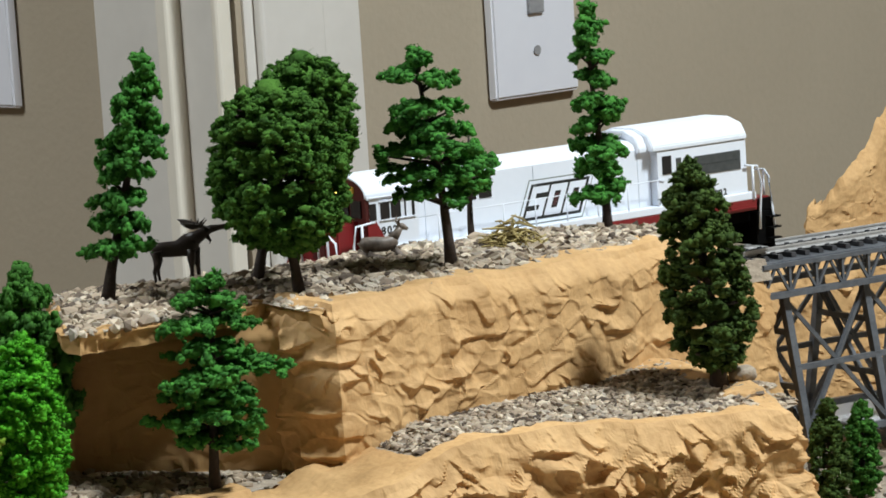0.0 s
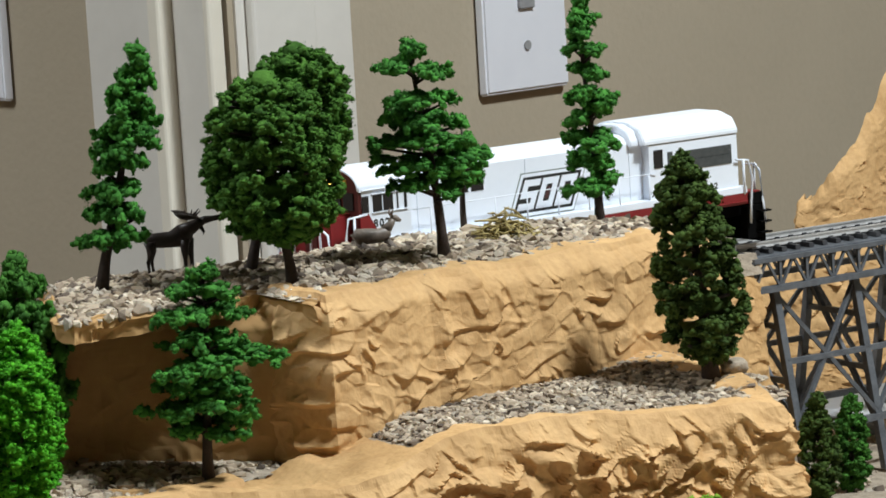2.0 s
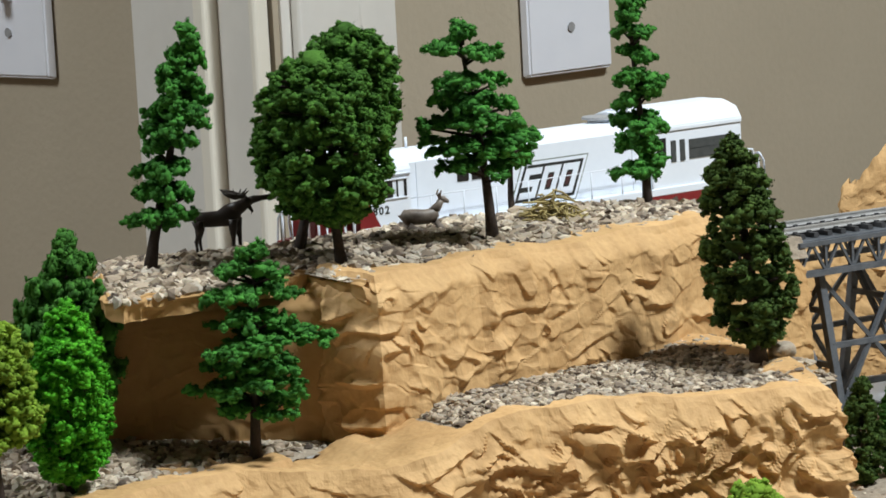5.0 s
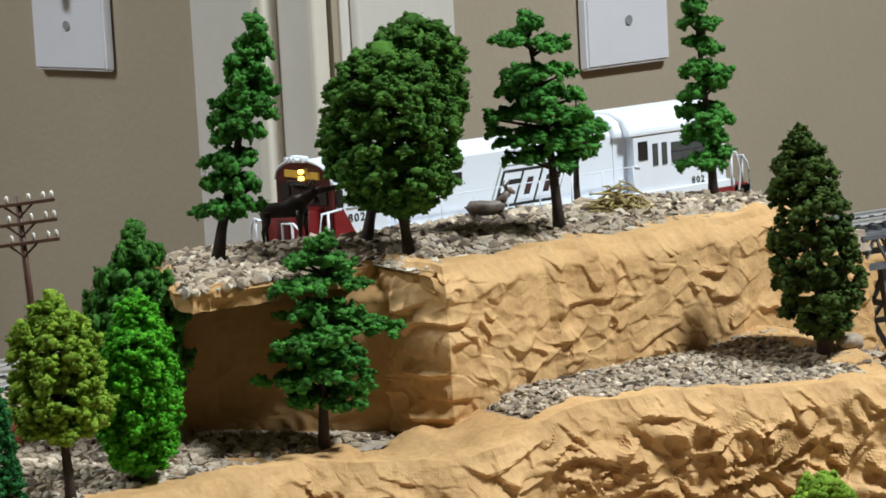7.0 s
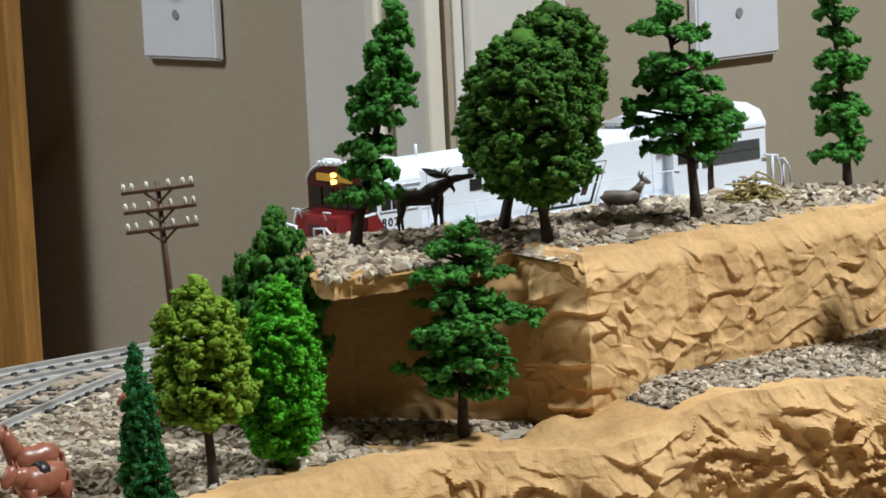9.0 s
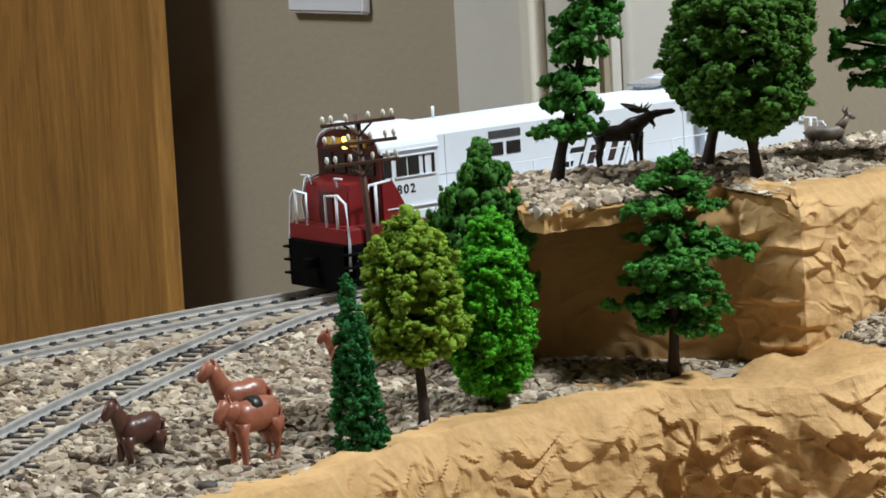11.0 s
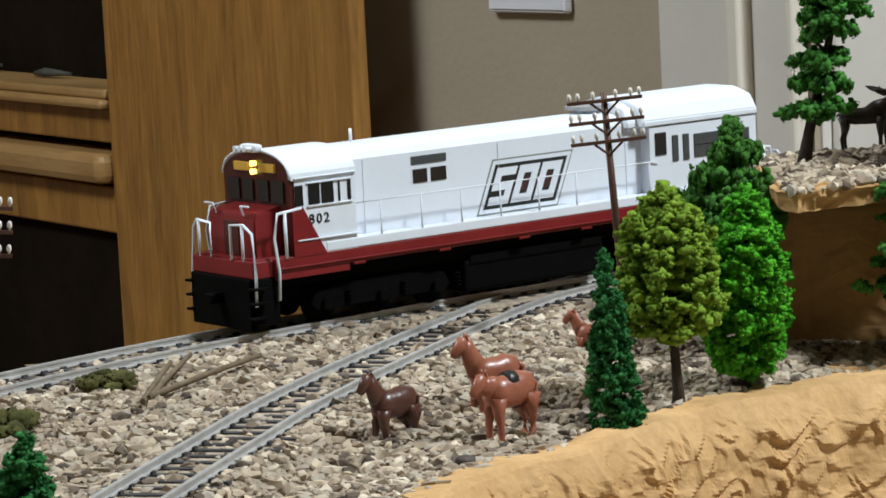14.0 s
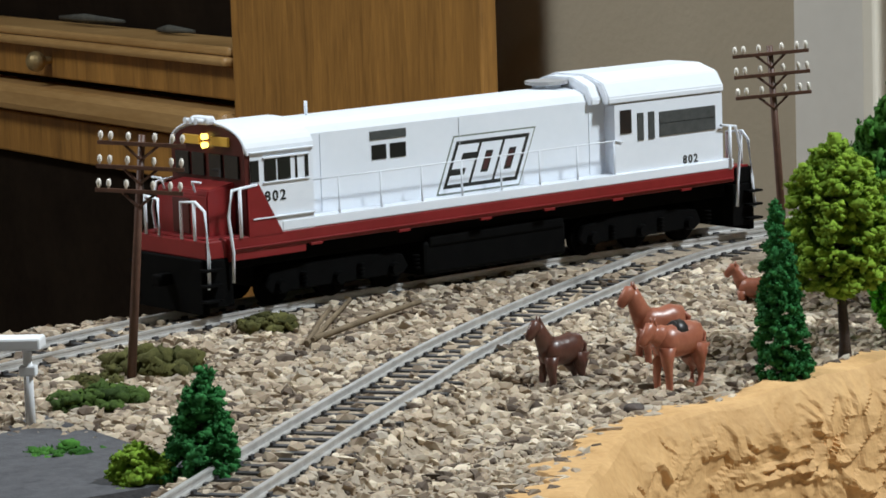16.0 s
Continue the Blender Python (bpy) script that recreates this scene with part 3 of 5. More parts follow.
def gravel(name, count, place, zf, lo, hi, label, seed, mat=None):
    rng = np.random.default_rng(seed)
    kinds = [pebble(rng) for _ in range(14)]
    vs, fs, n = [], [], 0
    while n < count:
        u, v = place(rng)
        if u is None:
            continue
        r = lo + (hi - lo) * rng.random() ** 2.6
        a = rng.random() * 6.283
        c, s = math.cos(a), math.sin(a)
        k = kinds[n % 14] * (r * np.array([1.0 + 0.5 * rng.random(), 0.8, 0.55 + 0.3 * rng.random()]))
        k = np.stack([k[:, 0] * c - k[:, 1] * s + u, k[:, 0] * s + k[:, 1] * c + v, k[:, 2] + zf(u, v) + r * 0.15], 1)
        vs.append(k)
        fs.append(ICO + 12 * n)
        n += 1
    ob = raw(name, np.concatenate(vs).tolist(), np.concatenate(fs).tolist(), mat or STONES)
    ob.matrix_world = LAY
    return tagged(ob, label, "gravel", kind="stuff")


def gravel_all():
    def on_shelf(r):
        u, v = r.uniform(-0.46, 0.0), r.uniform(-0.004, 0.30)
        if v > bed_front(u) - 0.009 - 0.006 * r.random():
            return None, None
        if u > -0.10 and v < 0.105 + (u + 0.1) * 0.9:
            return None, None
        near = side_gap(u, v)
        if near < 0.0105 and (0.0068 < near or r.random() < 0.80):
            return None, None
        if abs(v - main_v(u)) < 0.014 and r.random() < 0.8:
            return None, None
        return u, v
    gravel("gravel", 30000, on_shelf, shelf_z, 0.0004, 0.0022, "pale mixed grey and buff gravel by the tracks", 1)
    def on_hill(r):
        u, v = r.uniform(-0.112, 0.170), r.uniform(0.055, 0.172)
        return (u, v) if hill_back(u) < v < hill_front(u) - (0.0115 if u > -0.046 else -0.0012) * (0.4 + r.random()) else (None, None)
    gravel("gravel", 9500, on_hill, hill_z, 0.0006, 0.0024, "pale gravel on the upper hill", 2)
    def on_ledge(r):
        u, v = r.uniform(-0.024, 0.097), r.uniform(0.172, 0.243)
        return (u, v) if v < ledge_front(u) - 0.012 * (0.7 + 0.6 * r.random()) else (None, None)
    gravel("gravel", 5200, on_ledge, ledge_z, 0.0005, 0.0017, "grey gravel on the lower ledge", 3)
    def on_floor(r):
        return r.uniform(0.10, 0.42), r.uniform(-0.02, 0.22)
    gravel("gravel", 3000, on_floor, lambda u, v: GULLY, 0.0008, 0.003, "pale gravel in the gully", 4)


# ---------------------------------------------------------------- tracks
MAIN_U = (-0.56, -0.40, -0.30, -0.25, -0.20, -0.15, -0.10, -0.03, 0.07, 0.14, 0.2246, 0.306, 0.36, 0.80)
MAIN_V = (0.160, 0.063, 0.023, 0.0095, 0.0010, -0.0055, -0.0085, -0.0093, -0.0080, -0.0051, 0.0016, 0.0110, 0.0188, 0.0892)


def main_v(u):
    """The main track's sideways place along u: a smooth line through points fitted to the camera's view."""
    last = len(MAIN_U) - 1
    k = max(0, min(last - 1, sum(1 for q in MAIN_U if q <= u) - 1))
    def slope(j):
        a, b = max(0, j - 1), min(last, j + 1)
        return (MAIN_V[b] - MAIN_V[a]) / (MAIN_U[b] - MAIN_U[a])
    d = MAIN_U[k + 1] - MAIN_U[k]
    x = (u - MAIN_U[k]) / d
    a, b = slope(k) * d, slope(k + 1) * d
    return (2 * x ** 3 - 3 * x * x + 1) * MAIN_V[k] + (x ** 3 - 2 * x * x + x) * a + (-2 * x ** 3 + 3 * x * x) * MAIN_V[k + 1] + (x ** 3 - x * x) * b


def climb(u):
    """The main track's rise by u, set to fit the camera's view."""
    x = max(0.0, min(1.0, (u + 0.05) / 0.25))
    return 0.0018 * x * x * (3 - 2 * x)


def smooth_line(pts, n):
    out = []
    for k in range(len(pts) - 1):
        p0, p1, p2, p3 = (Vector(pts[max(0, min(len(pts) - 1, j))]) for j in (k - 1, k, k + 1, k + 2))
        for i in range(n):
            t = i / n
            out.append(0.5 * ((2 * p1) + (p2 - p0) * t + (2 * p0 - 5 * p1 + 4 * p2 - p3) * t * t + (3 * p1 - p0 - 3 * p2 + p3) * t ** 3))
    return out + [Vector(pts[-1])]


def track(label, line, z, lift=lambda u: 0.0):
    thing = empty("railway_track", label, "railway track", "", LAY.copy())
    L = [0.0]
    for a, b in zip(line, line[1:]):
        L.append(L[-1] + (b - a).length)
    def at(s):
        for k in range(len(L) - 1):
            if s <= L[k + 1]:
                d = line[k + 1] - line[k]
                return line[k] + d * ((s - L[k]) / max(1e-9, L[k + 1] - L[k])), d.normalized()
        return line[-1], (line[-1] - line[-2]).normalized()
    steps = [at(L[-1] * k / 160) for k in range(161)]
    for side in (-1, 1):
        bm = bmesh.new()
        prof = [(-0.0011, -0.0024), (0.0011, -0.0024), (0.0011, -0.0020), (0.0003, -0.0017), (0.0003, -0.0008), (0.0006, -0.0006), (0.0006, 0), (-0.0006, 0), (-0.0006, -0.0006), (-0.0003, -0.0008), (-0.0003, -0.0017), (-0.0011, -0.0020)]
        rings = []
        for p, d in steps:
            o = Vector((-d.y, d.x)) * side * 0.00855
            nrm = Vector((-d.y, d.x))
            rings.append([bm.verts.new((p.x + o.x + nrm.x * a, p.y + o.y + nrm.y * a, z + lift(p.x) + b)) for a, b in prof])
        for r0, r1 in zip(rings, rings[1:]):
            for j in range(12):
                bm.faces.new((r0[j], r0[(j + 1) % 12], r1[(j + 1) % 12], r1[j]))
        bmesh.ops.recalc_face_normals(bm, faces=bm.faces[:])
        part("rail", bm, RAIL, thing, "bright nickel-silver rail")
    bm = bmesh.new()
    vs = box(bm, (-0.0013, -0.0150, -0.0018), (0.0013, 0.0150, 0.0))
    for v in vs:
        if v.co.z > -0.001:
            v.co.x *= 0.85
            v.co.y *= 0.985
    for y in (-0.00855, 0.00855):
        box(bm, (-0.0010, y - 0.0019, -0.0001), (0.0010, y - 0.0012, 0.0007))
        box(bm, (-0.0010, y + 0.0012, -0.0001), (0.0010, y + 0.0019, 0.0007))
    first = part("tie", bm, TIE, thing)
    s = 0.003
    me = first.data
    bpy.data.objects.remove(first)
    while s < L[-1]:
        p, d = at(s)
        o = new("tie", me)
        o.parent = thing
        o.matrix_basis = Matrix.Translation((p.x, p.y, z + lift(p.x) - 0.0024)) @ Matrix.Rotation(math.atan2(d.y, d.x), 4, "Z")
        s += 0.0072
    return thing


def tracks():
    main = [Vector((u, main_v(u))) for u in span(-0.56, 0.80, 0.01)]
    track("main railway track of black ties and nickel rails", main, RAIL_Z, climb)
    track("curved siding track of black ties and nickel rails", smooth_line(SIDE, 10), RAIL_Z - 0.0012)
    # ballast shoulder under the main track
    vs, fs = [], []
    us = span(-0.20, 0.306, 0.006)
    for u in us:
        v, z = main_v(u), climb(u)
        vs += [(u, v - 0.022, -0.0125), (u, v - 0.0175, -0.0061 + z), (u, v + 0.0175, -0.0061 + z), (u, v + 0.021, -0.0125)]
    for i in range(len(us) - 1):
        fs += [(4 * i + k, 4 * i + k + 1, 4 * i + k + 5, 4 * i + k + 4) for k in range(3)]
    ob = raw("trackbed", vs, fs, EARTH)
    ob.matrix_world = LAY
    tagged(ob, "grey ballast bed under the main track", kind="structure")


# ---------------------------------------------------------------- bridge
def bridge():
    thing = empty("trestle_bridge", "grey plastic girder bridge on trestle towers", "bridge", "", LAY @ Matrix.Translation((0.306, 0.0108, climb(0.306))) @ Matrix.Rotation(0.1575, 4, "Z") @ Matrix.Translation((-0.306, 0, 0)))
    u0, u1, vc = 0.306, 0.80, 0.0
    def beam(name, a, b, w, h=None, parent=thing):
        bm = bmesh.new()
        a, b = Vector(a), Vector(b)
        d = b - a
        q = d.to_track_quat("X", "Z").to_matrix().to_4x4()
        box(bm, (0, -w / 2, -(h or w) / 2), (d.length, w / 2, (h or w) / 2), 0.0, Matrix.Translation(a) @ q)
        return part(name, bm, STEEL, parent)
    bm = bmesh.new()
    box(bm, (u0, vc - 0.017, RAIL_Z - 0.0068), (u1, vc + 0.018, RAIL_Z - 0.0044), 0.0004)
    part("deck", bm, STEEL, thing, "flat grey bridge deck")
    for v in (vc - 0.016, vc + 0.019):
        zt, zb = RAIL_Z - 0.0060, -0.0215
        beam("top_chord", (u0, v, zt), (u1, v, zt), 0.0022, 0.0018)
        beam("bottom_chord", (u0, v, zb), (u1, v, zb), 0.0034, 0.0024)
        n = 36
        for k in range(n):
            a, b = u0 + (u1 - u0) * k / n, u0 + (u1 - u0) * (k + 1) / n
            beam("upright", (a, v, zt), (a, v, zb), 0.0012)
            mid = (a + b) / 2
            beam("diagonal", (a, v, zb), (mid, v, zt), 0.0011)
            beam("diagonal", (mid, v, zt), (b, v, zb), 0.0011)
    for u in (0.320, 0.362, 0.404, 0.50, 0.542, 0.64, 0.682):
        for s in (-1, 1):
            top, foot = (u, vc + s * 0.014, -0.0225), (u, vc + s * 0.030, GULLY)
            beam("tower_leg", top, foot, 0.0032)
            if u != 0.404:
                beam("tower_brace", (u, vc + s * 0.014, -0.024), (u + 0.042, vc + s * 0.026, -0.078), 0.0017)
                beam("tower_brace", (u + 0.042, vc + s * 0.014, -0.024), (u, vc + s * 0.026, -0.078), 0.0017)
                beam("tower_strut", (u, vc + s * 0.0205, -0.052), (u + 0.042, vc + s * 0.0205, -0.052), 0.0022)
                beam("tower_strut", (u, vc + s * 0.0262, -0.080), (u + 0.042, vc + s * 0.0262, -0.080), 0.0026)
        for z in (-0.038, -0.060, -0.085):
            w = 0.014 + 0.016 * (-0.0225 - z) / 0.0825
            beam("cross_strut", (u, vc - w, z), (u, vc + w, z), 0.0022)
        beam("cross_brace", (u, vc - 0.015, -0.026), (u, vc + 0.024, -0.080), 0.0020)
        beam("cross_brace", (u, vc + 0.015, -0.026), (u, vc - 0.024, -0.080), 0.0020)


# ---------------------------------------------------------------- trees
def flakes(rng, centres, radii, size, per):
    """Little bits of flock: tilted triangles on and in each clump."""
    vs, n = [], 0
    for (c, r) in zip(centres, radii):
        count = max(14, int(1.6 * per * (r[0] * r[1] + r[0] * r[2]) / 2 / 1e-5))
        d = rng.standard_normal((count, 3))
        d /= np.linalg.norm(d, axis=1)[:, None]
        p = c + d * r * (0.78 + 0.34 * rng.random((count, 1)))
        q = rng.standard_normal((count, 3, 3))
        q /= np.linalg.norm(q, axis=2)[:, :, None]
        s = 0.56 * size * (0.6 + 0.9 * rng.random((count, 1, 1)))
        vs.append((p[:, None] + q * s).reshape(-1, 3))
    return np.concatenate(vs)


def foam_ball():
    bm = bmesh.new()
    bmesh.ops.create_icosphere(bm, subdivisions=2, radius=1.0)
    v = np.array([p.co[:] for p in bm.verts])
    f = np.array([[p.index for p in q.verts] for q in bm.faces])
    bm.free()
    return v, f


BALL_V, BALL_F = foam_ball()


def lumps(rng, centres, radii):
    """Knobbly cores of the clumps, like torn foam."""
    vs, fs, n = [], [], 0
    for c, r in zip(centres, radii):
        if r[0] > 0.0012:
            b, f = BALL_V * (0.80 + 0.22 * rng.standard_normal((len(BALL_V), 1))), BALL_F
        else:
            b, f = pebble(rng), ICO
        vs.append(c + b * r)
        fs.append(f + n)
        n += len(b)
    return np.concatenate(vs), np.concatenate(fs)


def shatter(rng, centres, radii):
    """Each clump keeps a smaller core and gains ragged tufts round it."""
    cs, rs = [], []
    for c, r in zip(centres, radii):
        cs.append(c[None])
        rs.append(r[None] * 0.78)
        k = 7 if r[0] > 0.0025 else 5
        d = rng.standard_normal((k, 3))
        d /= np.linalg.norm(d, axis=1)[:, None]
        cs.append(c + d * r * (0.66 + 0.30 * rng.random((k, 1))))
        rs.append(np.clip(r * 0.40, 0.0005, 0.0013) * (0.6 + 0.8 * rng.random((k, 1))))
    return np.concatenate(cs), np.concatenate(rs)


def tree(label, place, height, top, clumps, mat, size=0.0009, per=9.0, trunk_r=0.0016, seed=0, bare=0.0, name="model_tree", limbs=True):
    """clumps: places (x, y, z) and half sizes, as shares of the height; top: sideways shift of the tip in metres."""
    rng = np.random.default_rng(seed)
    thing = empty(name, label, "tree", "", Matrix.Translation(place))
    bm = bmesh.new()
    pts, rs = [], []
    for k in range(9):
        s = k / 8
        pts.append((top[0] * s + 0.0006 * math.sin(5 * s + seed), top[1] * s, height * s * 0.97 - 0.002 * (k == 0)))
        rs.append(trunk_r * (1.0 - 0.75 * s) * (1.35 if k == 0 else 1))
    tube(bm, pts, rs, 8)
    part("trunk", bm, TRUNK, thing, "dark brown trunk")
    c = np.array([[p[0] * height + top[0] * p[2], p[1] * height + top[1] * p[2], p[2] * height] for p, _ in clumps])
    r = np.array([[a * height for a in q] for _, q in clumps])
    if limbs:
        bm = bmesh.new()
        for k in range(0, len(c), max(1, len(c) // 26)):
            s = max(0.05, min(0.95, c[k][2] / height - 0.05))
            tube(bm, [(top[0] * s, top[1] * s, height * s), tuple(c[k])], [trunk_r * 0.35, trunk_r * 0.18], 5)
        part("branchwork", bm, TRUNK, thing)
    c, r = shatter(rng, c, r)
    v1, f1 = lumps(rng, c, r)
    v2 = flakes(rng, c, r, size, per)
    f2 = np.arange(len(v2)).reshape(-1, 3) + len(v1)
    raw("crown", np.concatenate([v1, v2]).tolist(), f1.tolist() + f2.tolist(), mat, thing, soft_faces=len(f1))
    return thing


def pads(rng, levels, spread, n=6, thick=0.03, jag=0.5):
    """Layered foliage: rings of knobbly pads with gaps between. levels: (height share, radius share)."""
    out = []
    for z, rad in levels:
        a0 = rng.random() * 6.28
        m = max(3, int(n * rad / spread * 0.75 + 0.5))
        for k in range(m):
            a = a0 + 6.283 * k / m + rng.normal(0, 0.3)
            if rng.random() < 0.12:
                continue
            far = rad * (0.80 + 0.35 * rng.random())
            dz = rng.normal(0, 0.014)
            for q in range(3):
                d = far * (0.40 + 0.28 * q)
                w = (0.030 + 0.10 * rad) * (1.15 - 0.22 * q) * (0.85 + 0.4 * rng.random())
                b = a + rng.normal(0, 0.20)
                out.append(((math.cos(b) * d, math.sin(b) * d, z + dz - 0.010 * q + rng.normal(0, 0.006)), (w, w, thick * (0.75 + 0.5 * rng.random()))))
                if rng.random() < jag:
                    b = a + rng.choice((-1, 1)) * 0.45
                    out.append(((math.cos(b) * d, math.sin(b) * d, z + dz - 0.012 * q), (w * 0.7, w * 0.7, thick * 0.75)))
    return out


def round_crown(rng, outline, n, blob, inner=0.35):
    """Dense crown: clumps over the surface of a turned outline of (height share, radius share)."""
    out = []
    zs = [z for z, _ in outline]
    rs = [r for _, r in outline]
    for _ in range(n):
        z = rng.uniform(zs[0], zs[-1])
        rad = float(np.interp(z, zs, rs))
        if rng.random() > 0.25 + rad / max(rs):
            continue
        a = rng.random() * 6.283
        d = rad * (1 - 0.45 * rng.random() ** 2) - blob * 0.4
        b = blob * (0.45 + 1.0 * rng.random() ** 1.5)
        out.append(((math.cos(a) * d, math.sin(a) * d, z), (b, b, b * (0.6 + 0.3 * rng.random()))))
    for z, r in outline:
        out.append(((0, 0, z), (max(0.02, r * 0.80), max(0.02, r * 0.80), min(0.07, max(0.02, r)))))
    return out


def woods():
    R = np.random.default_rng
    # layered pines on the hill
    r = R(11)
    lv = [(0.235, 0.135), (0.335, 0.115), (0.435, 0.115), (0.535, 0.10), (0.615, 0.125), (0.70, 0.12), (0.785, 0.105), (0.865, 0.085), (0.935, 0.055), (0.985, 0.022)]
    tree("slim layered green model pine on the hill", (0.0105, 0.9494, 0.0375), 0.0742, (0.0155, 0.0), pads(r, lv, 0.10, 6, 0.034), G_PINE, seed=11, trunk_r=0.0018)
    r = R(12)
    lv = [(0.36, 0.20), (0.455, 0.285), (0.555, 0.25), (0.655, 0.215), (0.755, 0.19), (0.885, 0.185), (0.965, 0.06)]
    tree("spreading layered green model pine on the hill", (0.1182, 0.9692, 0.0380), 0.0690, (-0.0075, 0.0), pads(r, lv, 0.20, 7, 0.032, 0.6), G_PINE, seed=12, trunk_r=0.0018)
    r = R(13)
    lv = [(0.22, 0.135), (0.315, 0.095), (0.415, 0.12), (0.515, 0.09), (0.61, 0.105), (0.70, 0.085), (0.785, 0.085), (0.865, 0.06), (0.935, 0.05), (0.985, 0.022)]
    tree("slim layered green model pine at the hill's end", (0.1755, 1.0420, 0.0330), 0.0800, (-0.0030, 0.0), pads(r, lv, 0.10, 6, 0.030), G_PINE, seed=13, trunk_r=0.0017)
    # round trees
    r = R(14)
    ol = [(0.27, 0.10), (0.31, 0.20), (0.39, 0.275), (0.50, 0.31), (0.64, 0.30), (0.78, 0.27), (0.89, 0.205), (0.96, 0.11)]
    tree("dense round dark-green model tree on the hill", (0.0689, 0.9348, 0.0330), 0.0700, (-0.0055, 0.0), round_crown(r, ol, 700, 0.033), G_OAK, 0.0008, 14, 0.0020, 14)
    r = R(15)
    tree("dense round dark-green model tree behind another", (0.0554, 0.9675, 0.0365), 0.0725, (0.0210, 0.0), round_crown(r, ol, 700, 0.033), G_OAK, 0.0008, 14, 0.0018, 15)
    r = R(16)
    ol = [(0.27, 0.10), (0.34, 0.16), (0.5, 0.19), (0.7, 0.16), (0.9, 0.07)]
    tree("small green model tree behind a pine", (0.1290, 1.0300, 0.0345), 0.040, (0.0, 0.0), pads(r, [(0.55, 0.22), (0.65, 0.30), (0.78, 0.25), (0.9, 0.16)], 0.25, 6, 0.05), G_PINE, seed=16, trunk_r=0.0013)
    # full pine on the gravel
    r = R(17)
    lv = [(0.27, 0.20), (0.355, 0.265), (0.45, 0.24), (0.55, 0.295), (0.655, 0.20), (0.76, 0.215), (0.865, 0.145), (0.955, 0.06)]
    tree("broad layered green model pine on the gravel", (0.0406, 0.8970, -0.0140), 0.0668, (0.0018, 0.0), pads(r, lv, 0.20, 7, 0.032, 0.7), G_PINE, seed=17, trunk_r=0.0017)
    # dark columnar cedar on the ledge
    r = R(18)
    ol = [(0.10, 0.05), (0.15, 0.12), (0.23, 0.185), (0.36, 0.195), (0.52, 0.185), (0.66, 0.165), (0.80, 0.13), (0.92, 0.08), (0.985, 0.03)]
    tree("dense dark-green columnar model cedar on the ledge", (0.1987, 0.9510, -0.0045), 0.0735, (-0.0068, 0.0), round_crown(r, ol, 480, 0.031), G_DARK, 0.0009, 9, 0.0026, 18)
    # group on the gravel
    r = R(19)
    lv = [(0.22, 0.20), (0.32, 0.25), (0.42, 0.26), (0.52, 0.25), (0.61, 0.235), (0.70, 0.20), (0.79, 0.165), (0.88, 0.115), (0.96, 0.055)]
    tree("dark-green model spruce behind two brighter trees", (-0.0185, 0.9050, -0.0115), 0.0672, (0.0075, 0.0), pads(r, lv, 0.2, 11, 0.055, 0.9), G_SPRUCE, 0.0009, 9, 0.0016, 19)
    r = R(20)
    ol = [(0.33, 0.07), (0.38, 0.19), (0.47, 0.225), (0.58, 0.215), (0.68, 0.22), (0.78, 0.19), (0.88, 0.14), (0.97, 0.06)]
    tree("olive-green rounded model tree with a bare trunk", (-0.0308, 0.8432, -0.0148), 0.0608, (-0.0015, 0.0), round_crown(r, ol, 420, 0.038), G_OLIVE, 0.0008, 9, 0.0016, 20)
    r = R(21)
    ol = [(0.11, 0.12), (0.20, 0.20), (0.34, 0.225), (0.50, 0.225), (0.66, 0.205), (0.80, 0.16), (0.91, 0.10), (0.98, 0.04)]
    tree("bright-green drooping model tree", (-0.0125, 0.8620, -0.0140), 0.0562, (0.0030, 0.0), round_crown(r, ol, 480, 0.034), G_BRIGHT, 0.0010, 8, 0.0015, 21)
    r = R(22)
    ol = [(0.01, 0.15), (0.12, 0.155), (0.30, 0.14), (0.50, 0.115), (0.70, 0.08), (0.86, 0.045), (0.98, 0.015)]
    tree("slim dark-green cone-shaped model tree by the horses", (-0.0465, 0.8215, -0.0150), 0.0478, (-0.0018, 0.0), round_crown(r, ol, 420, 0.026), G_CONE, 0.0010, 8, 0.0010, 22)
    # gully trees
    r = R(23)
    ol = [(0.05, 0.10), (0.2, 0.19), (0.45, 0.19), (0.7, 0.15), (0.9, 0.08), (0.98, 0.03)]
    tree("dark-green columnar model tree in the gully", (0.2751, 1.1990, -0.1010), 0.044, (0.0, 0.0), round_crown(r, ol, 300, 0.042), G_DARK, 0.0010, 8, 0.0014, 23)
    r = R(24)
    tree("green columnar model tree in the gully", (0.2905, 1.2140, -0.1010), 0.040, (0.001, 0.0), round_crown(r, ol, 300, 0.042), G_SPRUCE, 0.0010, 8, 0.0014, 24)
    r = R(25)
    ol = [(0.50, 0.08), (0.62, 0.17), (0.78, 0.18), (0.9, 0.12), (0.98, 0.05)]
    tree("lime-green round model tree below the ledge", (0.1862, 0.8900, GULLY), 0.073, (0.0, 0.0), round_crown(r, ol, 260, 0.05), G_LIME, 0.0009, 9, 0.0014, 25)
    # by the road
    r = R(26)
    ol = [(0.02, 0.30), (0.2, 0.32), (0.45, 0.26), (0.7, 0.17), (0.9, 0.09), (0.98, 0.03)]
    tree("small green cone-shaped model tree by the siding", (-0.1772, 0.6880, -0.0165), 0.0315, (0.003, 0.0), round_crown(r, ol, 260, 0.06), G_CONE, 0.0011, 7, 0.0010, 26)
    r = R(27)
    ol = [(0.05, 0.35), (0.4, 0.45), (0.75, 0.35), (0.95, 0.12)]
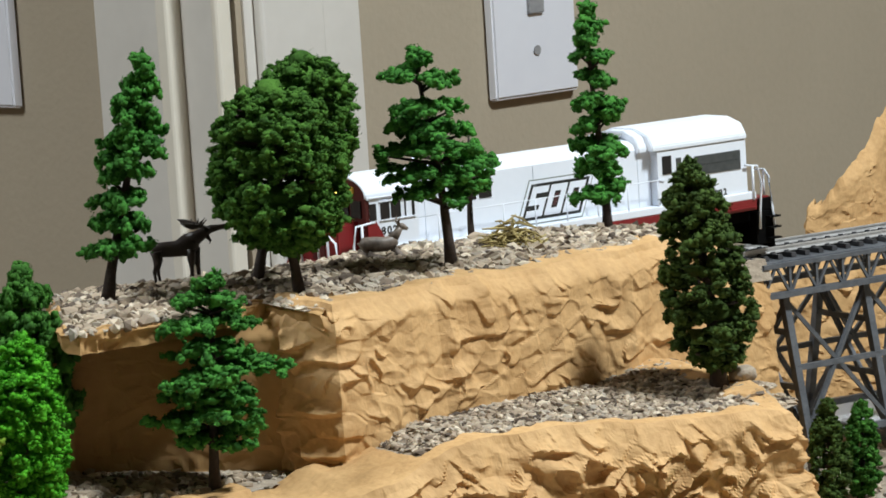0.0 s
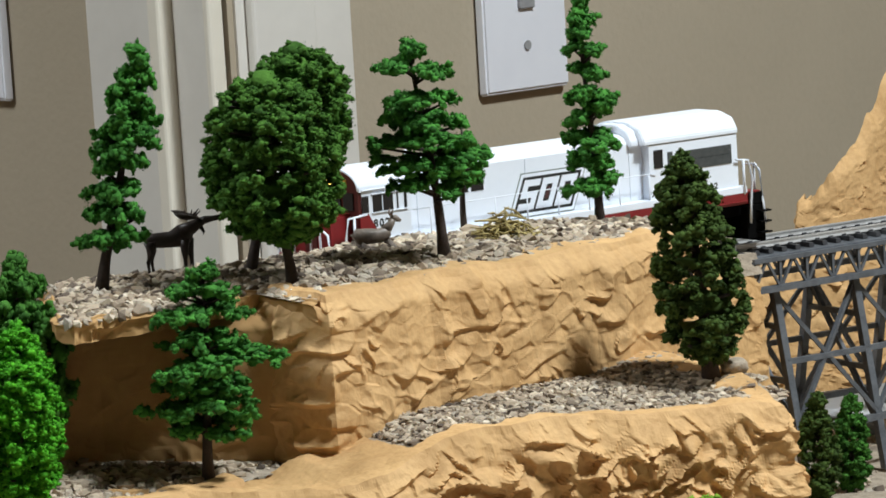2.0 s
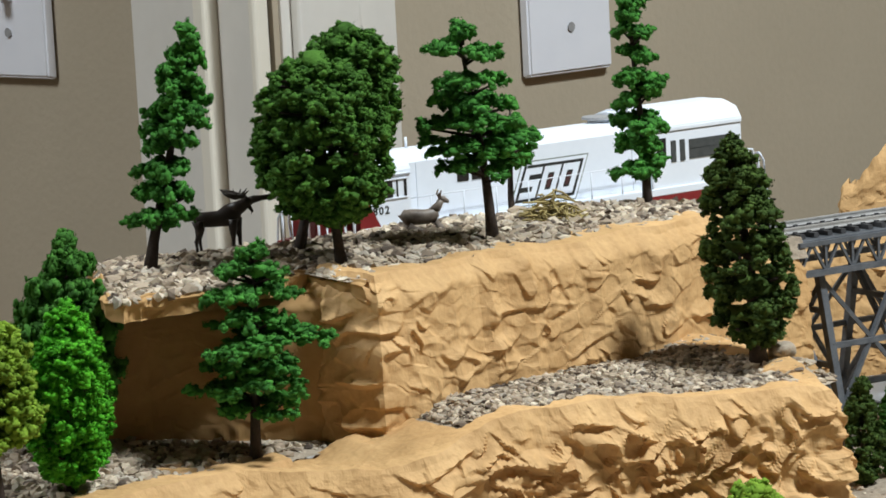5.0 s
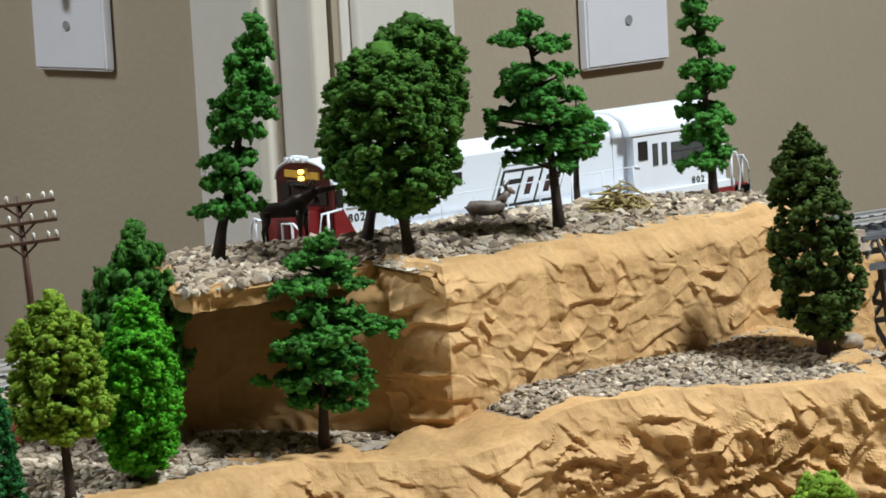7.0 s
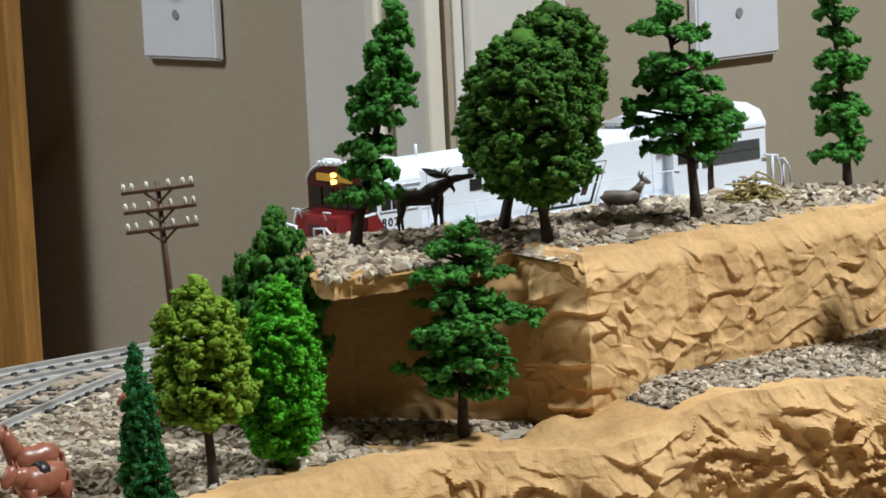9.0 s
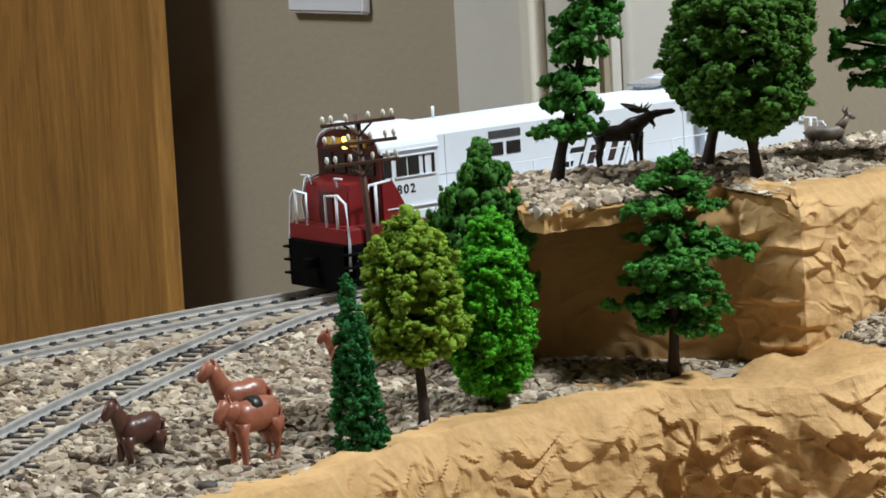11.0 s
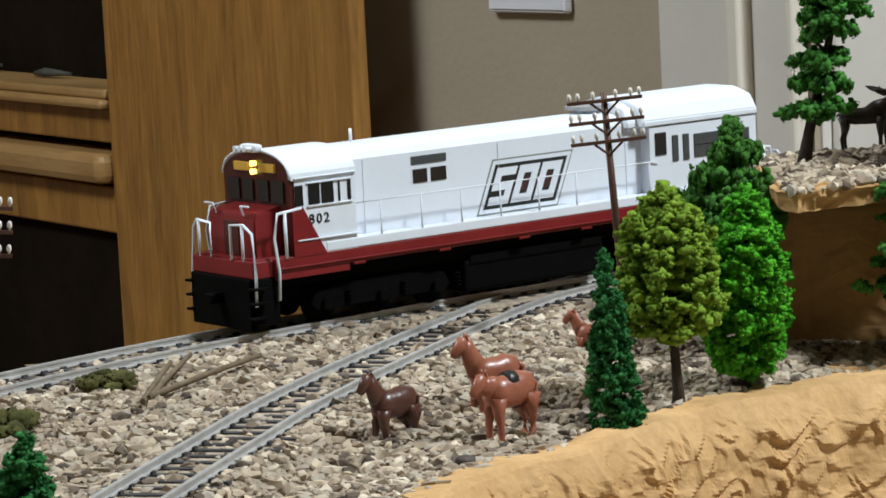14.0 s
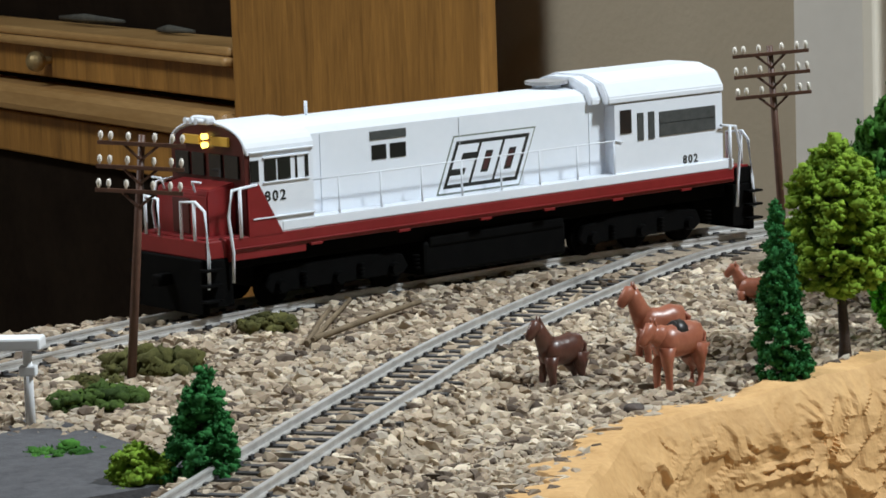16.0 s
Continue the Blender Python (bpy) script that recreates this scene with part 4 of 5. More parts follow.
    tree("small lime-green model bush by the siding", (-0.1895, 0.6860, -0.0165), 0.0165, (0.0, 0.0), round_crown(r, ol, 120, 0.12), G_LIME, 0.0010, 8, 0.0008, 27, limbs=False, name="model_bush")


def bush(label, u, v, z, w, h, mat, seed):
    r = np.random.default_rng(seed)
    c, q = [], []
    for k in range(70):
        a, d = r.random() * 6.28, r.random() ** 0.5
        c.append((math.cos(a) * d * w, math.sin(a) * d * w * 0.7, h * (0.25 + 0.5 * r.random() * (1 - d * 0.6))))
        b = h * (0.13 + 0.20 * r.random())
        q.append((b, b, b * 0.8))
    c, q = np.array(c), np.array(q)
    v1, f1 = lumps(r, c, q)
    v2 = flakes(r, c, q, 0.0010, 8)
    f2 = np.arange(len(v2)).reshape(-1, 3) + len(v1)
    ob = raw("model_bush", np.concatenate([v1, v2]).tolist(), f1.tolist() + f2.tolist(), mat, soft_faces=len(f1))
    ob.matrix_world = Matrix.Translation(W(u, v, z))
    return tagged(ob, label, "bush", "low bushes")


# ---------------------------------------------------------------- animals
def horse(label, place, turn, mat, saddle=False, head_up=0.0, s=1.0):
    thing = empty("horse_figurine", label, "toy horse", "model horses", pose(*place, 0, 0, turn))
    bm = bmesh.new()
    f = s * 0.001
    def P(*q):
        return [(p[0] * f * 0.84, p[1] * f, p[2] * f) for p in q]
    def rr(*q):
        return [a * f * 1.26 for a in q]
    tube(bm, P((-9.0, 0, 13.2), (-7.5, 0, 14.0), (-4, 0, 14.0), (0, 0, 13.4), (4, 0, 13.6), (7, 0, 14.0), (8.6, 0, 14.6)), rr(1.0, 3.0, 3.6, 3.5, 3.5, 3.1, 1.4), 12, 0.82)
    h = head_up
    tube(bm, P((6, 0, 14.5), (8.3, 0, 17.5 + h * 0.4), (10.2, 0, 20.6 + h), (11.0, 0, 22.2 + h)), rr(3.0, 2.4, 1.9, 1.4), 10, 0.6)
    tube(bm, P((10.0, 0, 22.6 + h), (11.6, 0, 22.2 + h), (13.6, 0, 20.4 + h), (15.2, 0, 18.8 + h), (15.7, 0, 18.2 + h)), rr(1.0, 1.8, 1.45, 1.15, 0.6), 10, 0.75)
    for y in (-0.6, 0.6):
        tube(bm, P((10.4, y, 23.0 + h), (10.5, y * 1.2, 25.0 + h)), rr(0.5, 0.1), 6)
    tube(bm, P((10.0, 0, 23.6 + h), (8.4, 0, 20.8 + h), (6.6, 0, 17.8)), rr(0.6, 0.9, 0.6), 6, 0.5)
    for x, y, k in ((6.2, -1.9, 0.8), (6.8, 1.9, -0.6), (-6.4, -2.0, -0.8), (-7.0, 2.0, 0.9)):
        hind = x < 0
        tube(bm, P((x, y, 12.5), (x + (0.6 if hind else 0.1), y, 8.6), (x + (-1.3 if hind else 0.2) + k, y, 5.6), (x + (-0.9 if hind else 0.0) + k, y, 1.6), (x + 0.4 + k, y, 0.0)), rr(2.3 if hind else 1.8, 1.55 if hind else 1.25, 0.85, 0.7, 1.0), 8)
    tube(bm, P((-9.0, 0, 15.6), (-10.8, 0, 14.0), (-11.2, 0, 9.5), (-10.6, 0, 5.5)), rr(0.7, 0.9, 1.0, 0.3), 7)
    part("body", bm, mat, thing)
    if saddle:
        bm = bmesh.new()
        tube(bm, P((-2.6, 0, 16.4), (-1.4, 0, 16.2), (1.4, 0, 16.2), (2.8, 0, 16.7)), rr(1.5, 2.2, 2.2, 1.7), 12, 1.05)
        part("saddle", bm, SADDLE, thing, "small black saddle")
    return thing


def moose():
    bm = bmesh.new()
    f = 0.001
    def P(*q):
        return [tuple(a * f for a in p) for p in q]
    def rr(*q):
        return [a * f * 1.06 for a in q]
    tube(bm, P((-10.2, 0, 12.2), (-9.0, 0, 12.4), (-5.5, 0, 12.2), (-2, 0, 12.2), (0.6, 0, 13.0), (3.0, 0, 13.0), (4.8, 0, 12.2)), rr(1.0, 2.1, 2.4, 2.5, 3.3, 2.7, 1.3), 14, 0.72)
    tube(bm, P((1.4, 0, 14.0), (4.6, 0, 15.4), (7.2, 0, 16.8), (8.8, 0, 17.6)), rr(2.7, 2.1, 1.6, 1.2), 12, 0.65)
    tube(bm, P((7.6, 0, 17.6), (9.4, 0, 17.7), (12.0, 0, 18.0), (14.4, 0, 18.2), (15.4, 0, 18.1)), rr(0.9, 1.25, 0.85, 0.85, 0.4), 10, 0.75)
    tube(bm, P((7.6, 0, 15.8), (8.8, 0, 13.9), (8.5, 0, 12.9)), rr(0.9, 0.45, 0.15), 6)
    tube(bm, P((-10.2, 0, 13.2), (-11.2, 0, 12.2)), rr(0.5, 0.2), 6)
    for s in (-1, 1):
        tube(bm, P((7.0, 0.6 * s, 18.6), (5.4, 2.4 * s, 19.0), (3.2, 4.4 * s, 19.4), (0.8, 5.4 * s, 20.2), (-0.9, 5.2 * s, 20.9)), rr(0.4, 0.55, 0.95, 0.7, 0.12), 8, 1.5)
        for x, y, dx, h in ((5.2, 2.8, 0.6, 1.7), (6.0, 2.0, 1.8, 1.9), (3.6, 4.6, -0.1, 1.6), (2.0, 5.4, -0.6, 1.5)):
            tube(bm, P((x, y * s, 19.2), (x + dx, (y + 0.9) * s, 19.2 + h)), rr(0.4, 0.12), 5)
        tube(bm, P((7.2, 0.9 * s, 18.3), (6.2, 1.9 * s, 18.7)), rr(0.5, 0.1), 5)
    for x, y, k in ((2.2, -1.4, -0.4), (4.0, 1.4, 1.2), (-9.0, -1.5, 0.2), (-8.2, 1.5, 2.0)):
        hind = x < 0
        tube(bm, P((x, y, 12.0), (x + (0.2 if hind else 0), y, 8.6), (x + (-0.9 if hind else 0.1) + k * 0.3, y, 5.6), (x + (-0.5 if hind else 0) + k * 0.4, y, 1.2), (x + k * 0.5 + 0.2, y, 0)), rr(1.9 if hind else 1.5, 1.2, 0.62, 0.52, 0.75), 8)
    ob = part("moose_figurine", bm, MOOSE)
    ob.matrix_world = pose(0.0335, 0.9880, 0.0352, 0, 0, 6)
    tagged(ob, "black-brown plastic moose with broad antlers on the hill", "toy moose")


def deer():
    bm = bmesh.new()
    f = 0.001
    def P(*q):
        return [tuple(a * f for a in p) for p in q]
    def rr(*q):
        return [a * f for a in q]
    tube(bm, P((-6.2, 0, 4.4), (-5.0, 0, 5.2), (-2, 0, 5.2), (2, 0, 5.0), (4.6, 0, 5.6), (6.0, 0, 6.0)), rr(1.6, 2.7, 2.6, 2.4, 2.3, 1.2), 12, 0.8)
    tube(bm, P((4.4, 0, 6.4), (6.4, 0, 8.6), (7.2, 0, 10.0)), rr(1.9, 1.3, 1.1), 8, 0.75)
    tube(bm, P((6.4, 0, 10.6), (8.0, 0, 10.3), (9.8, 0, 9.3)), rr(0.9, 1.15, 0.5), 8, 0.8)
    for s in (-1, 1):
        tube(bm, P((6.9, 0.5 * s, 11.0), (6.4, 1.6 * s, 12.2), (7.0, 2.0 * s, 13.4)), rr(0.5, 0.45, 0.2), 5)
        tube(bm, P((-4.5, 2.0 * s, 2.4), (-1.5, 2.8 * s, 1.0), (1.0, 2.9 * s, 0.8)), rr(1.5, 0.9, 0.5), 7)
        tube(bm, P((4.6, 1.4 * s, 3.4), (7.0, 1.9 * s, 1.1), (5.0, 2.2 * s, 0.6)), rr(1.1, 0.7, 0.5), 7)
    tube(bm, P((-6.0, 0, 5.4), (-7.4, 0, 6.0)), rr(0.8, 0.3), 6)
    ob = part("deer_figurine", bm, DEER)
    ob.matrix_world = pose(0.0965, 1.0000, 0.0375, 0, 0, 12)
    tagged(ob, "grey-brown plastic deer lying on the hill", "toy deer")


# ---------------------------------------------------------------- telegraph poles
def telegraph_pole(label, foot, top, turn):
    foot, top = Vector(foot), Vector(top)
    d = top - foot
    q = Vector((0, 0, 1)).rotation_difference(d).to_matrix().to_4x4()
    thing = empty("telegraph_pole", label, "telegraph pole", "telegraph poles", Matrix.Translation(foot) @ Matrix.Rotation(0, 4, "Z"))
    h = d.length
    lean = q
    spin = Matrix.Rotation(radians(turn), 4, "Z")
    bm = bmesh.new()
    tube(bm, [(0, 0, -0.003), (0, 0, h * 0.5), (0, 0, h)], [0.00125, 0.0011, 0.0009], 10)
    for v in bm.verts:
        v.co = lean @ v.co
    part("pole", bm, POLE, thing)
    for k, z in enumerate((h - 0.0022, h - 0.0082, h - 0.0142)):
        bm = bmesh.new()
        box(bm, (-0.0110, -0.0016, z - 0.0005), (0.0110, -0.0006, z + 0.0005), 0.0001)
        for v in bm.verts:
            v.co = lean @ spin @ v.co
        arm = part("crossarm", bm, POLE, thing)
        for x in (-0.0102, -0.0077, -0.0033, 0.0033, 0.0077, 0.0102):
            bm = bmesh.new()
            tube(bm, [(x, -0.0011, z + 0.0005), (x, -0.0011, z + 0.0010), (x, -0.0011, z + 0.0015), (x, -0.0011, z + 0.0024), (x, -0.0011, z + 0.0029)], [0.0003, 0.0004, 0.0007, 0.0006, 0.0003], 7)
            for v in bm.verts:
                v.co = lean @ spin @ v.co
            part("insulator", bm, GLASS_KNOB, arm, "clear insulator")
        for s in (-1, 1):
            bm = bmesh.new()
            tube(bm, [(0.0042 * s, -0.0009, z - 0.0004), (0.0, -0.0009, z - 0.0040)], 0.00038, 5)
            for v in bm.verts:
                v.co = lean @ spin @ v.co
            part("brace", bm, POLE, thing)
    return thing


# ---------------------------------------------------------------- small things
def clutter():
    def plank(a, b, w, label):
        bm = bmesh.new()
        tube(bm, [a, (Vector(a) + Vector(b)) / 2 + Vector((0, 0, 0.0003)), b], [w, w * 0.9, w * 0.8], 5, 0.7)
        ob = part("wood_stick", bm, TWIG)
        tagged(ob, label, "stick", "sticks on the gravel")
    plank(W(-0.278, 0.077, -0.0045), W(-0.246, 0.036, -0.0030), 0.0011, "weathered grey-brown stick lying on gravel")
    plank(W(-0.275, 0.075, -0.0042), W(-0.236, 0.030, -0.0028), 0.0010, "weathered grey-brown stick lying on gravel")
    plank(W(-0.274, 0.074, -0.0040), W(-0.2225, 0.046, -0.0030), 0.0010, "pale weathered stick lying on gravel")
    rng = np.random.default_rng(9)
    def stone(label, place, r, mat, name="stone"):
        bm = bmesh.new()
        bmesh.ops.create_icosphere(bm, subdivisions=3, radius=1.0)
        for v in bm.verts:
            v.co *= 1 + 0.22 * noise.noise(v.co * 1.6 + Vector(place) * 90)
            v.co = Vector((v.co.x * r, v.co.y * r * 0.8, v.co.z * r * 0.65))
        for fc in bm.faces:
            fc.smooth = True
        ob = part(name, bm, mat)
        ob.matrix_world = Matrix.Translation(place)
        tagged(ob, label, "stone")
    stone("smooth dark brown stone at the gravel's edge", (-0.0842, 0.7860, -0.0140), 0.0025, ROCKD)
    stone("buff stone at the gravel's edge", (-0.0735, 0.7870, -0.0150), 0.0022, EARTH)
    stone("small brown stone at the rim", (-0.0470, 0.8110, -0.0160), 0.0026, PLASTER)
    stone("small bright white stone", (-0.1850, 0.8755, -0.0040), 0.0019, ROCKW)
    stone("grey stone pile on the ledge", (0.2060, 0.9540, -0.0005), 0.0045, EARTH)
    bush("mossy olive bush by the white stone", -0.270, 0.042, -0.0075, 0.0075, 0.0084, G_MOSS, 41)
    bush("brown-green bush at the foot of a telegraph pole", -0.323, 0.075, -0.0095, 0.0125, 0.0125, G_MOSS, 42)
    bush("olive bush beside a telegraph pole", -0.340, 0.078, -0.0100, 0.0069, 0.0078, G_MOSS, 43)
    bush("dark green bush by the road", -0.350, 0.098, -0.0110, 0.0120, 0.0105, G_DARK, 44)
    bush("dark green bush at the road's edge", -0.380, 0.142, -0.0140, 0.0106, 0.0091, G_SPRUCE, 45)
    bush("dark green bush at the road's edge", -0.372, 0.160, -0.0140, 0.0094, 0.0078, G_DARK, 46)
    # straw pile
    bm = bmesh.new()
    for k in range(150):
        a, d = rng.random() * 6.28, rng.random() ** 0.5
        c = Vector((math.cos(a) * d * 0.0095, math.sin(a) * d * 0.006, 0.0008 + 0.0105 * (1 - d * d) * rng.random()))
        t = rng.random() * 6.28
        w = Vector((math.cos(t), math.sin(t), rng.normal(0, 0.35))) * 0.0038 * (0.5 + rng.random())
        tube(bm, [c - w, c + Vector((0, 0, 0.0008)), c + w], [0.00025, 0.00038, 0.0002], 4)
    ob = part("straw_tuft", bm, STRAW)
    ob.matrix_world = Matrix.Translation((0.1400, 1.0020, 0.0370))
    tagged(ob, "heap of yellow straw on the hill", "straw pile")
    # road and crossing post
    bm = bmesh.new()
    prism(bm, [(-0.60, -0.0120), (-0.365, -0.0120), (-0.365, -0.0085), (-0.60, -0.0085)], "y", 0.078, 0.19)
    ob = setting("road", bm, ASPHALT, LAY, "grey model road beside the track")
    thing = empty("crossing_post", "white plastic crossing post with a long flat board", "post", "", pose(-0.2275, 0.7500, -0.0095))
    bm = bmesh.new()
    tube(bm, [(0, 0, -0.003), (0, 0, 0.0205)], [0.0013, 0.0011], 10)
    part("post", bm, SNOW, thing)
    bm = bmesh.new()
    box(bm, (-0.0020, -0.0015, 0.0130), (0.0022, 0.0015, 0.0155), 0.0004)
    part("bracket", bm, SNOW, thing)
    bm = bmesh.new()
    box(bm, (-0.034, -0.0035, 0.0195), (0.0040, 0.0035, 0.0225), 0.0006)
    part("board", bm, SNOW, thing, "flat white board")
    # white sheet under the bridge
    bm = bmesh.new()
    box(bm, (-0.030, -0.016, 0), (0.030, 0.016, 0.0015), 0.0004)
    ob = part("card_sheet", bm, SNOW)
    ob.matrix_world = pose(0.3090, 1.3150, -0.0860, 12, 0, 20)
    tagged(ob, "white card leaning under the bridge", "card")


# ---------------------------------------------------------------- locomotive
def locomotive():
    """x runs back from the cab's front, y to the far side, z up from the rail top."""
    loco = empty("diesel_locomotive", "white and maroon six-axle model diesel locomotive on the main track", "locomotive")
    def bit(name, lo, hi, mat, bevel=0.0003, label="", parent=loco):
        bm = bmesh.new()
        box(bm, lo, hi, bevel)
        return part(name, bm, mat, parent, label)
    def poly(name, outline, axis, a, b, mat, label="", bevel=0.0, parent=loco):
        bm = bmesh.new()
        prism(bm, outline, axis, a, b)
        if bevel:
            bmesh.ops.bevel(bm, geom=bm.edges[:], offset=bevel, segments=2, affect="EDGES")
        return part(name, bm, mat, parent, label)
    def rod(name, pts, r, mat, parent=loco, label=""):
        bm = bmesh.new()
        tube(bm, pts, r, 6)
        return part(name, bm, mat, parent, label)

    N = -0.0180
    # frame and sills
    bit("underframe", (-0.014, -0.0130, 0.0125), (0.1975, 0.0130, 0.0170), BLACK)
    for s in (-1, 1):
        a, b = sorted((s * 0.0180, s * 0.0128))
        bit("side_sill", (-0.0075, a, 0.0176), (0.1885, b, 0.0219), RED, 0.0003, "maroon side sill")
        bit("step_well", (-0.0075, a + (0.0002 if s > 0 else 0.0004), 0.0154), (0.0190, b - (0.0002 if s < 0 else 0.0004), 0.0177), RED, 0.0002)
        bit("walkway_edge", (0.0108, a + (0.0001 if s > 0 else 0.0), 0.0220), (0.1885, b, 0.0249), WHITE, 0.0003, "white walkway edge")
        a, b = sorted((s * 0.0186, s * 0.0179))
        bit("sill_lip", (-0.0070, a, 0.0186), (0.1880, b, 0.0190), RED, 0.0001)
        for x in (0.020, 0.052, 0.083, 0.108, 0.136, 0.165):
            bit("sill_bracket", (x, a, 0.0170), (x + 0.0042, b + 0.0002, 0.0177), RED, 0.0001)
    bit("walkway", (-0.0135, -0.0160, 0.0205), (0.1970, 0.0160, 0.0222), RED, 0.0002)
    # cab with arched roof
    half = 0.0178
    roof = [(half * math.cos(a), 0.0443 + 0.0080 * math.sin(a) ** 0.85) for a in [math.pi * k / 20 for k in range(21)]]
    cab = poly("cab", [(-half, 0.0218), (half, 0.0218), (half, 0.0443), (-half, 0.0443)], "x", 0.0004, 0.0222, WHITE, "white cab with maroon front")
    poly("cab_roof", [(half * 1.02, 0.0443)] + [(y * 1.02, z + 0.0003) for y, z in roof[1:-1]] + [(-half * 1.02, 0.0443)], "x", -0.0008, 0.0225, WHITE, "arched white cab roof")
    poly("cab_front", [(-half * 0.99, 0.0216), (half * 0.99, 0.0216)] + [(y * 0.985, z - 0.0003) for y, z in roof], "x", -0.0012, 0.0006, MAROON, "maroon cab front, shade in its darker colour")
    rim = [(y, z + 0.0005) for y, z in roof]
    bm = bmesh.new()
    tube(bm, [(-0.0012, y, z) for y, z in rim], 0.00045, 6)
    part("roof_rim", bm, WHITE, loco)
    # diagonal maroon field on both cab sides
    for s in (-1, 1):
        a, b = sorted((s * 0.01785, s * 0.0182))
        poly("cab_side_field", [(-0.0010, 0.0216), (0.0108, 0.0216), (0.0028, 0.0362), (-0.0010, 0.0362)], "y", a, b, RED, "maroon diagonal field")
        a, b = sorted((s * 0.0178, s * 0.01815))
        for x0, x1 in ((0.0003, 0.0032), (0.0052, 0.0092), (0.0099, 0.0142), (0.0160, 0.0166), (0.0194, 0.0205)):
            bit("cab_window", (x0, a, 0.0366), (x1, b, 0.0427), PANE, 0.0001, "dark side window")
        for z in (0.0362, 0.0431):
            bit("window_trim", (0.0046, min(s * 0.0178, s * 0.0184), z - 0.0002), (0.0210, max(s * 0.0178, s * 0.0184), z + 0.0002), WHITE, 0.0001)
        bit("rain_gutter", (0.0, min(s * 0.0178, s * 0.0187), 0.0447), (0.0222, max(s * 0.0178, s * 0.0187), 0.0451), WHITE, 0.0001)
        bit("cab_step_line", (0.0005, min(s * 0.0178, s * 0.0186), 0.0262), (0.0222, max(s * 0.0178, s * 0.0186), 0.0266), WHITE if s else RED, 0.0001)
    # front windows, number boards and headlights
    for y0, y1 in ((-0.0150, -0.0086), (-0.0070, -0.0012), (0.0012, 0.0070), (0.0086, 0.0150)):
        bit("front_window", (-0.0018, y0, 0.0375), (-0.0010, y1, 0.0440), PANE, 0.0001, "dark front window")
    for y0, y1 in ((-0.0108, -0.0028), (0.0028, 0.0108)):
        bit("number_board", (-0.0020, y0, 0.0463), (-0.0010, y1, 0.0489), GOLD, 0.0002, "glowing amber number board")
    for z in (0.0487, 0.0463):
        bm = bmesh.new()
        bmesh.ops.create_cone(bm, cap_ends=True, segments=12, radius1=0.0009, radius2=0.0008, depth=0.0018, matrix=pose(-0.0018, 0, z, 0, 90))
        part("headlight", bm, LAMP, loco, "glowing yellow headlight")
    horn = bit("horn", (-0.0042, -0.0040, 0.0522), (-0.0006, 0.0040, 0.0546), WHITE, 0.0008, "white horn on the cab roof")
    for y in (-0.0026, 0.0, 0.0026):
        rod("horn_bell", [(-0.0066, y, 0.0535), (-0.003, y, 0.0534)], [0.0010, 0.0005], WHITE, horn)
    # short hood
    poly("short_hood", [(-0.0108, 0.0216), (-0.0004, 0.0216), (-0.0004, 0.0366), (-0.0100, 0.0352), (-0.0108, 0.0335)], "y", -0.0122, 0.0122, RED, "maroon short hood", 0.0004)
    bit("hood_door", (-0.0112, -0.0040, 0.0226), (-0.0106, 0.0040, 0.0325), MAROON, 0.0002, "dark hood door")
    for s in (-1, 1):
        rod("hood_grab", [(-0.0112, s * 0.0075, 0.0345), (-0.0122, s * 0.0075, 0.0375), (-0.0122, s * 0.0118, 0.0375)], 0.00035, WHITE)
    # long hood
    hw = 0.0124
    arc = [(hw, 0.0476), (hw - 0.0012, 0.0496), (hw - 0.0042, 0.0509), (0.0035, 0.0515), (-0.0035, 0.0515), (-hw + 0.0042, 0.0509), (-hw + 0.0012, 0.0496), (-hw, 0.0476)]
    poly("long_hood", [(-hw, 0.0220), (hw, 0.0220)] + arc, "x", 0.0222, 0.1395, WHITE, "long white engine hood")
    for s in (-1, 1):
        a, b = sorted((s * hw, s * (hw + 0.00025)))
        for k in (0, 6, 12):
            x = 0.0290 + k * 0.0086
            bit("hood_door_seam", (x, a, 0.0252), (x + 0.00016, a + (b - a) * 0.4 if s > 0 else b, 0.0472), WHITE, 0.0)
        bit("hood_window", (0.0472, a, 0.0437), (0.0605, b + 0.0001 if s > 0 else b, 0.0462), VENT, 0.0, "dark upper vent")
        bit("hood_window", (0.0477, a, 0.0380), (0.0530, b, 0.0422), PANE, 0.0, "dark hood vent")
        bit("hood_window", (0.0545, a, 0.0380), (0.0603, b, 0.0422), PANE, 0.0, "dark hood vent")
        # slanted railway emblem with three block letters
        if s < 0:
            emblem(loco, s, hw)
            number(loco, s, 0.0050, 0.0309, 0.0179, 0.0041)
            number(loco, s, 0.1672, 0.0254, 0.0171, 0.0036)
    # roof fittings
    rod("aerial", [(0.0340, 0.0, 0.0510), (0.0340, 0.0, 0.0556)], 0.00055, WHITE, label="short white roof stub")
    bm = bmesh.new()
    bmesh.ops.create_cone(bm, cap_ends=True, segments=20, radius1=0.0068, radius2=0.0066, depth=0.0010, matrix=pose(0.1275, 0.001, 0.0533))
    part("roof_fan", bm, GREYMET, loco, "flat grey roof fan")
    bm = bmesh.new()
    bmesh.ops.create_cone(bm, cap_ends=True, segments=16, radius1=0.0045, radius2=0.0045, depth=0.0016, matrix=pose(0.1275, 0.001, 0.0524))
    part("fan_base", bm, WHITE, loco)
    # radiator section
    rw = 0.0170
    body = [(-rw, 0.0220), (rw, 0.0220), (rw, 0.0462), (-rw, 0.0462)]
    poly("radiator_section", body, "x", 0.1388, 0.1848, WHITE, "wide white radiator section")
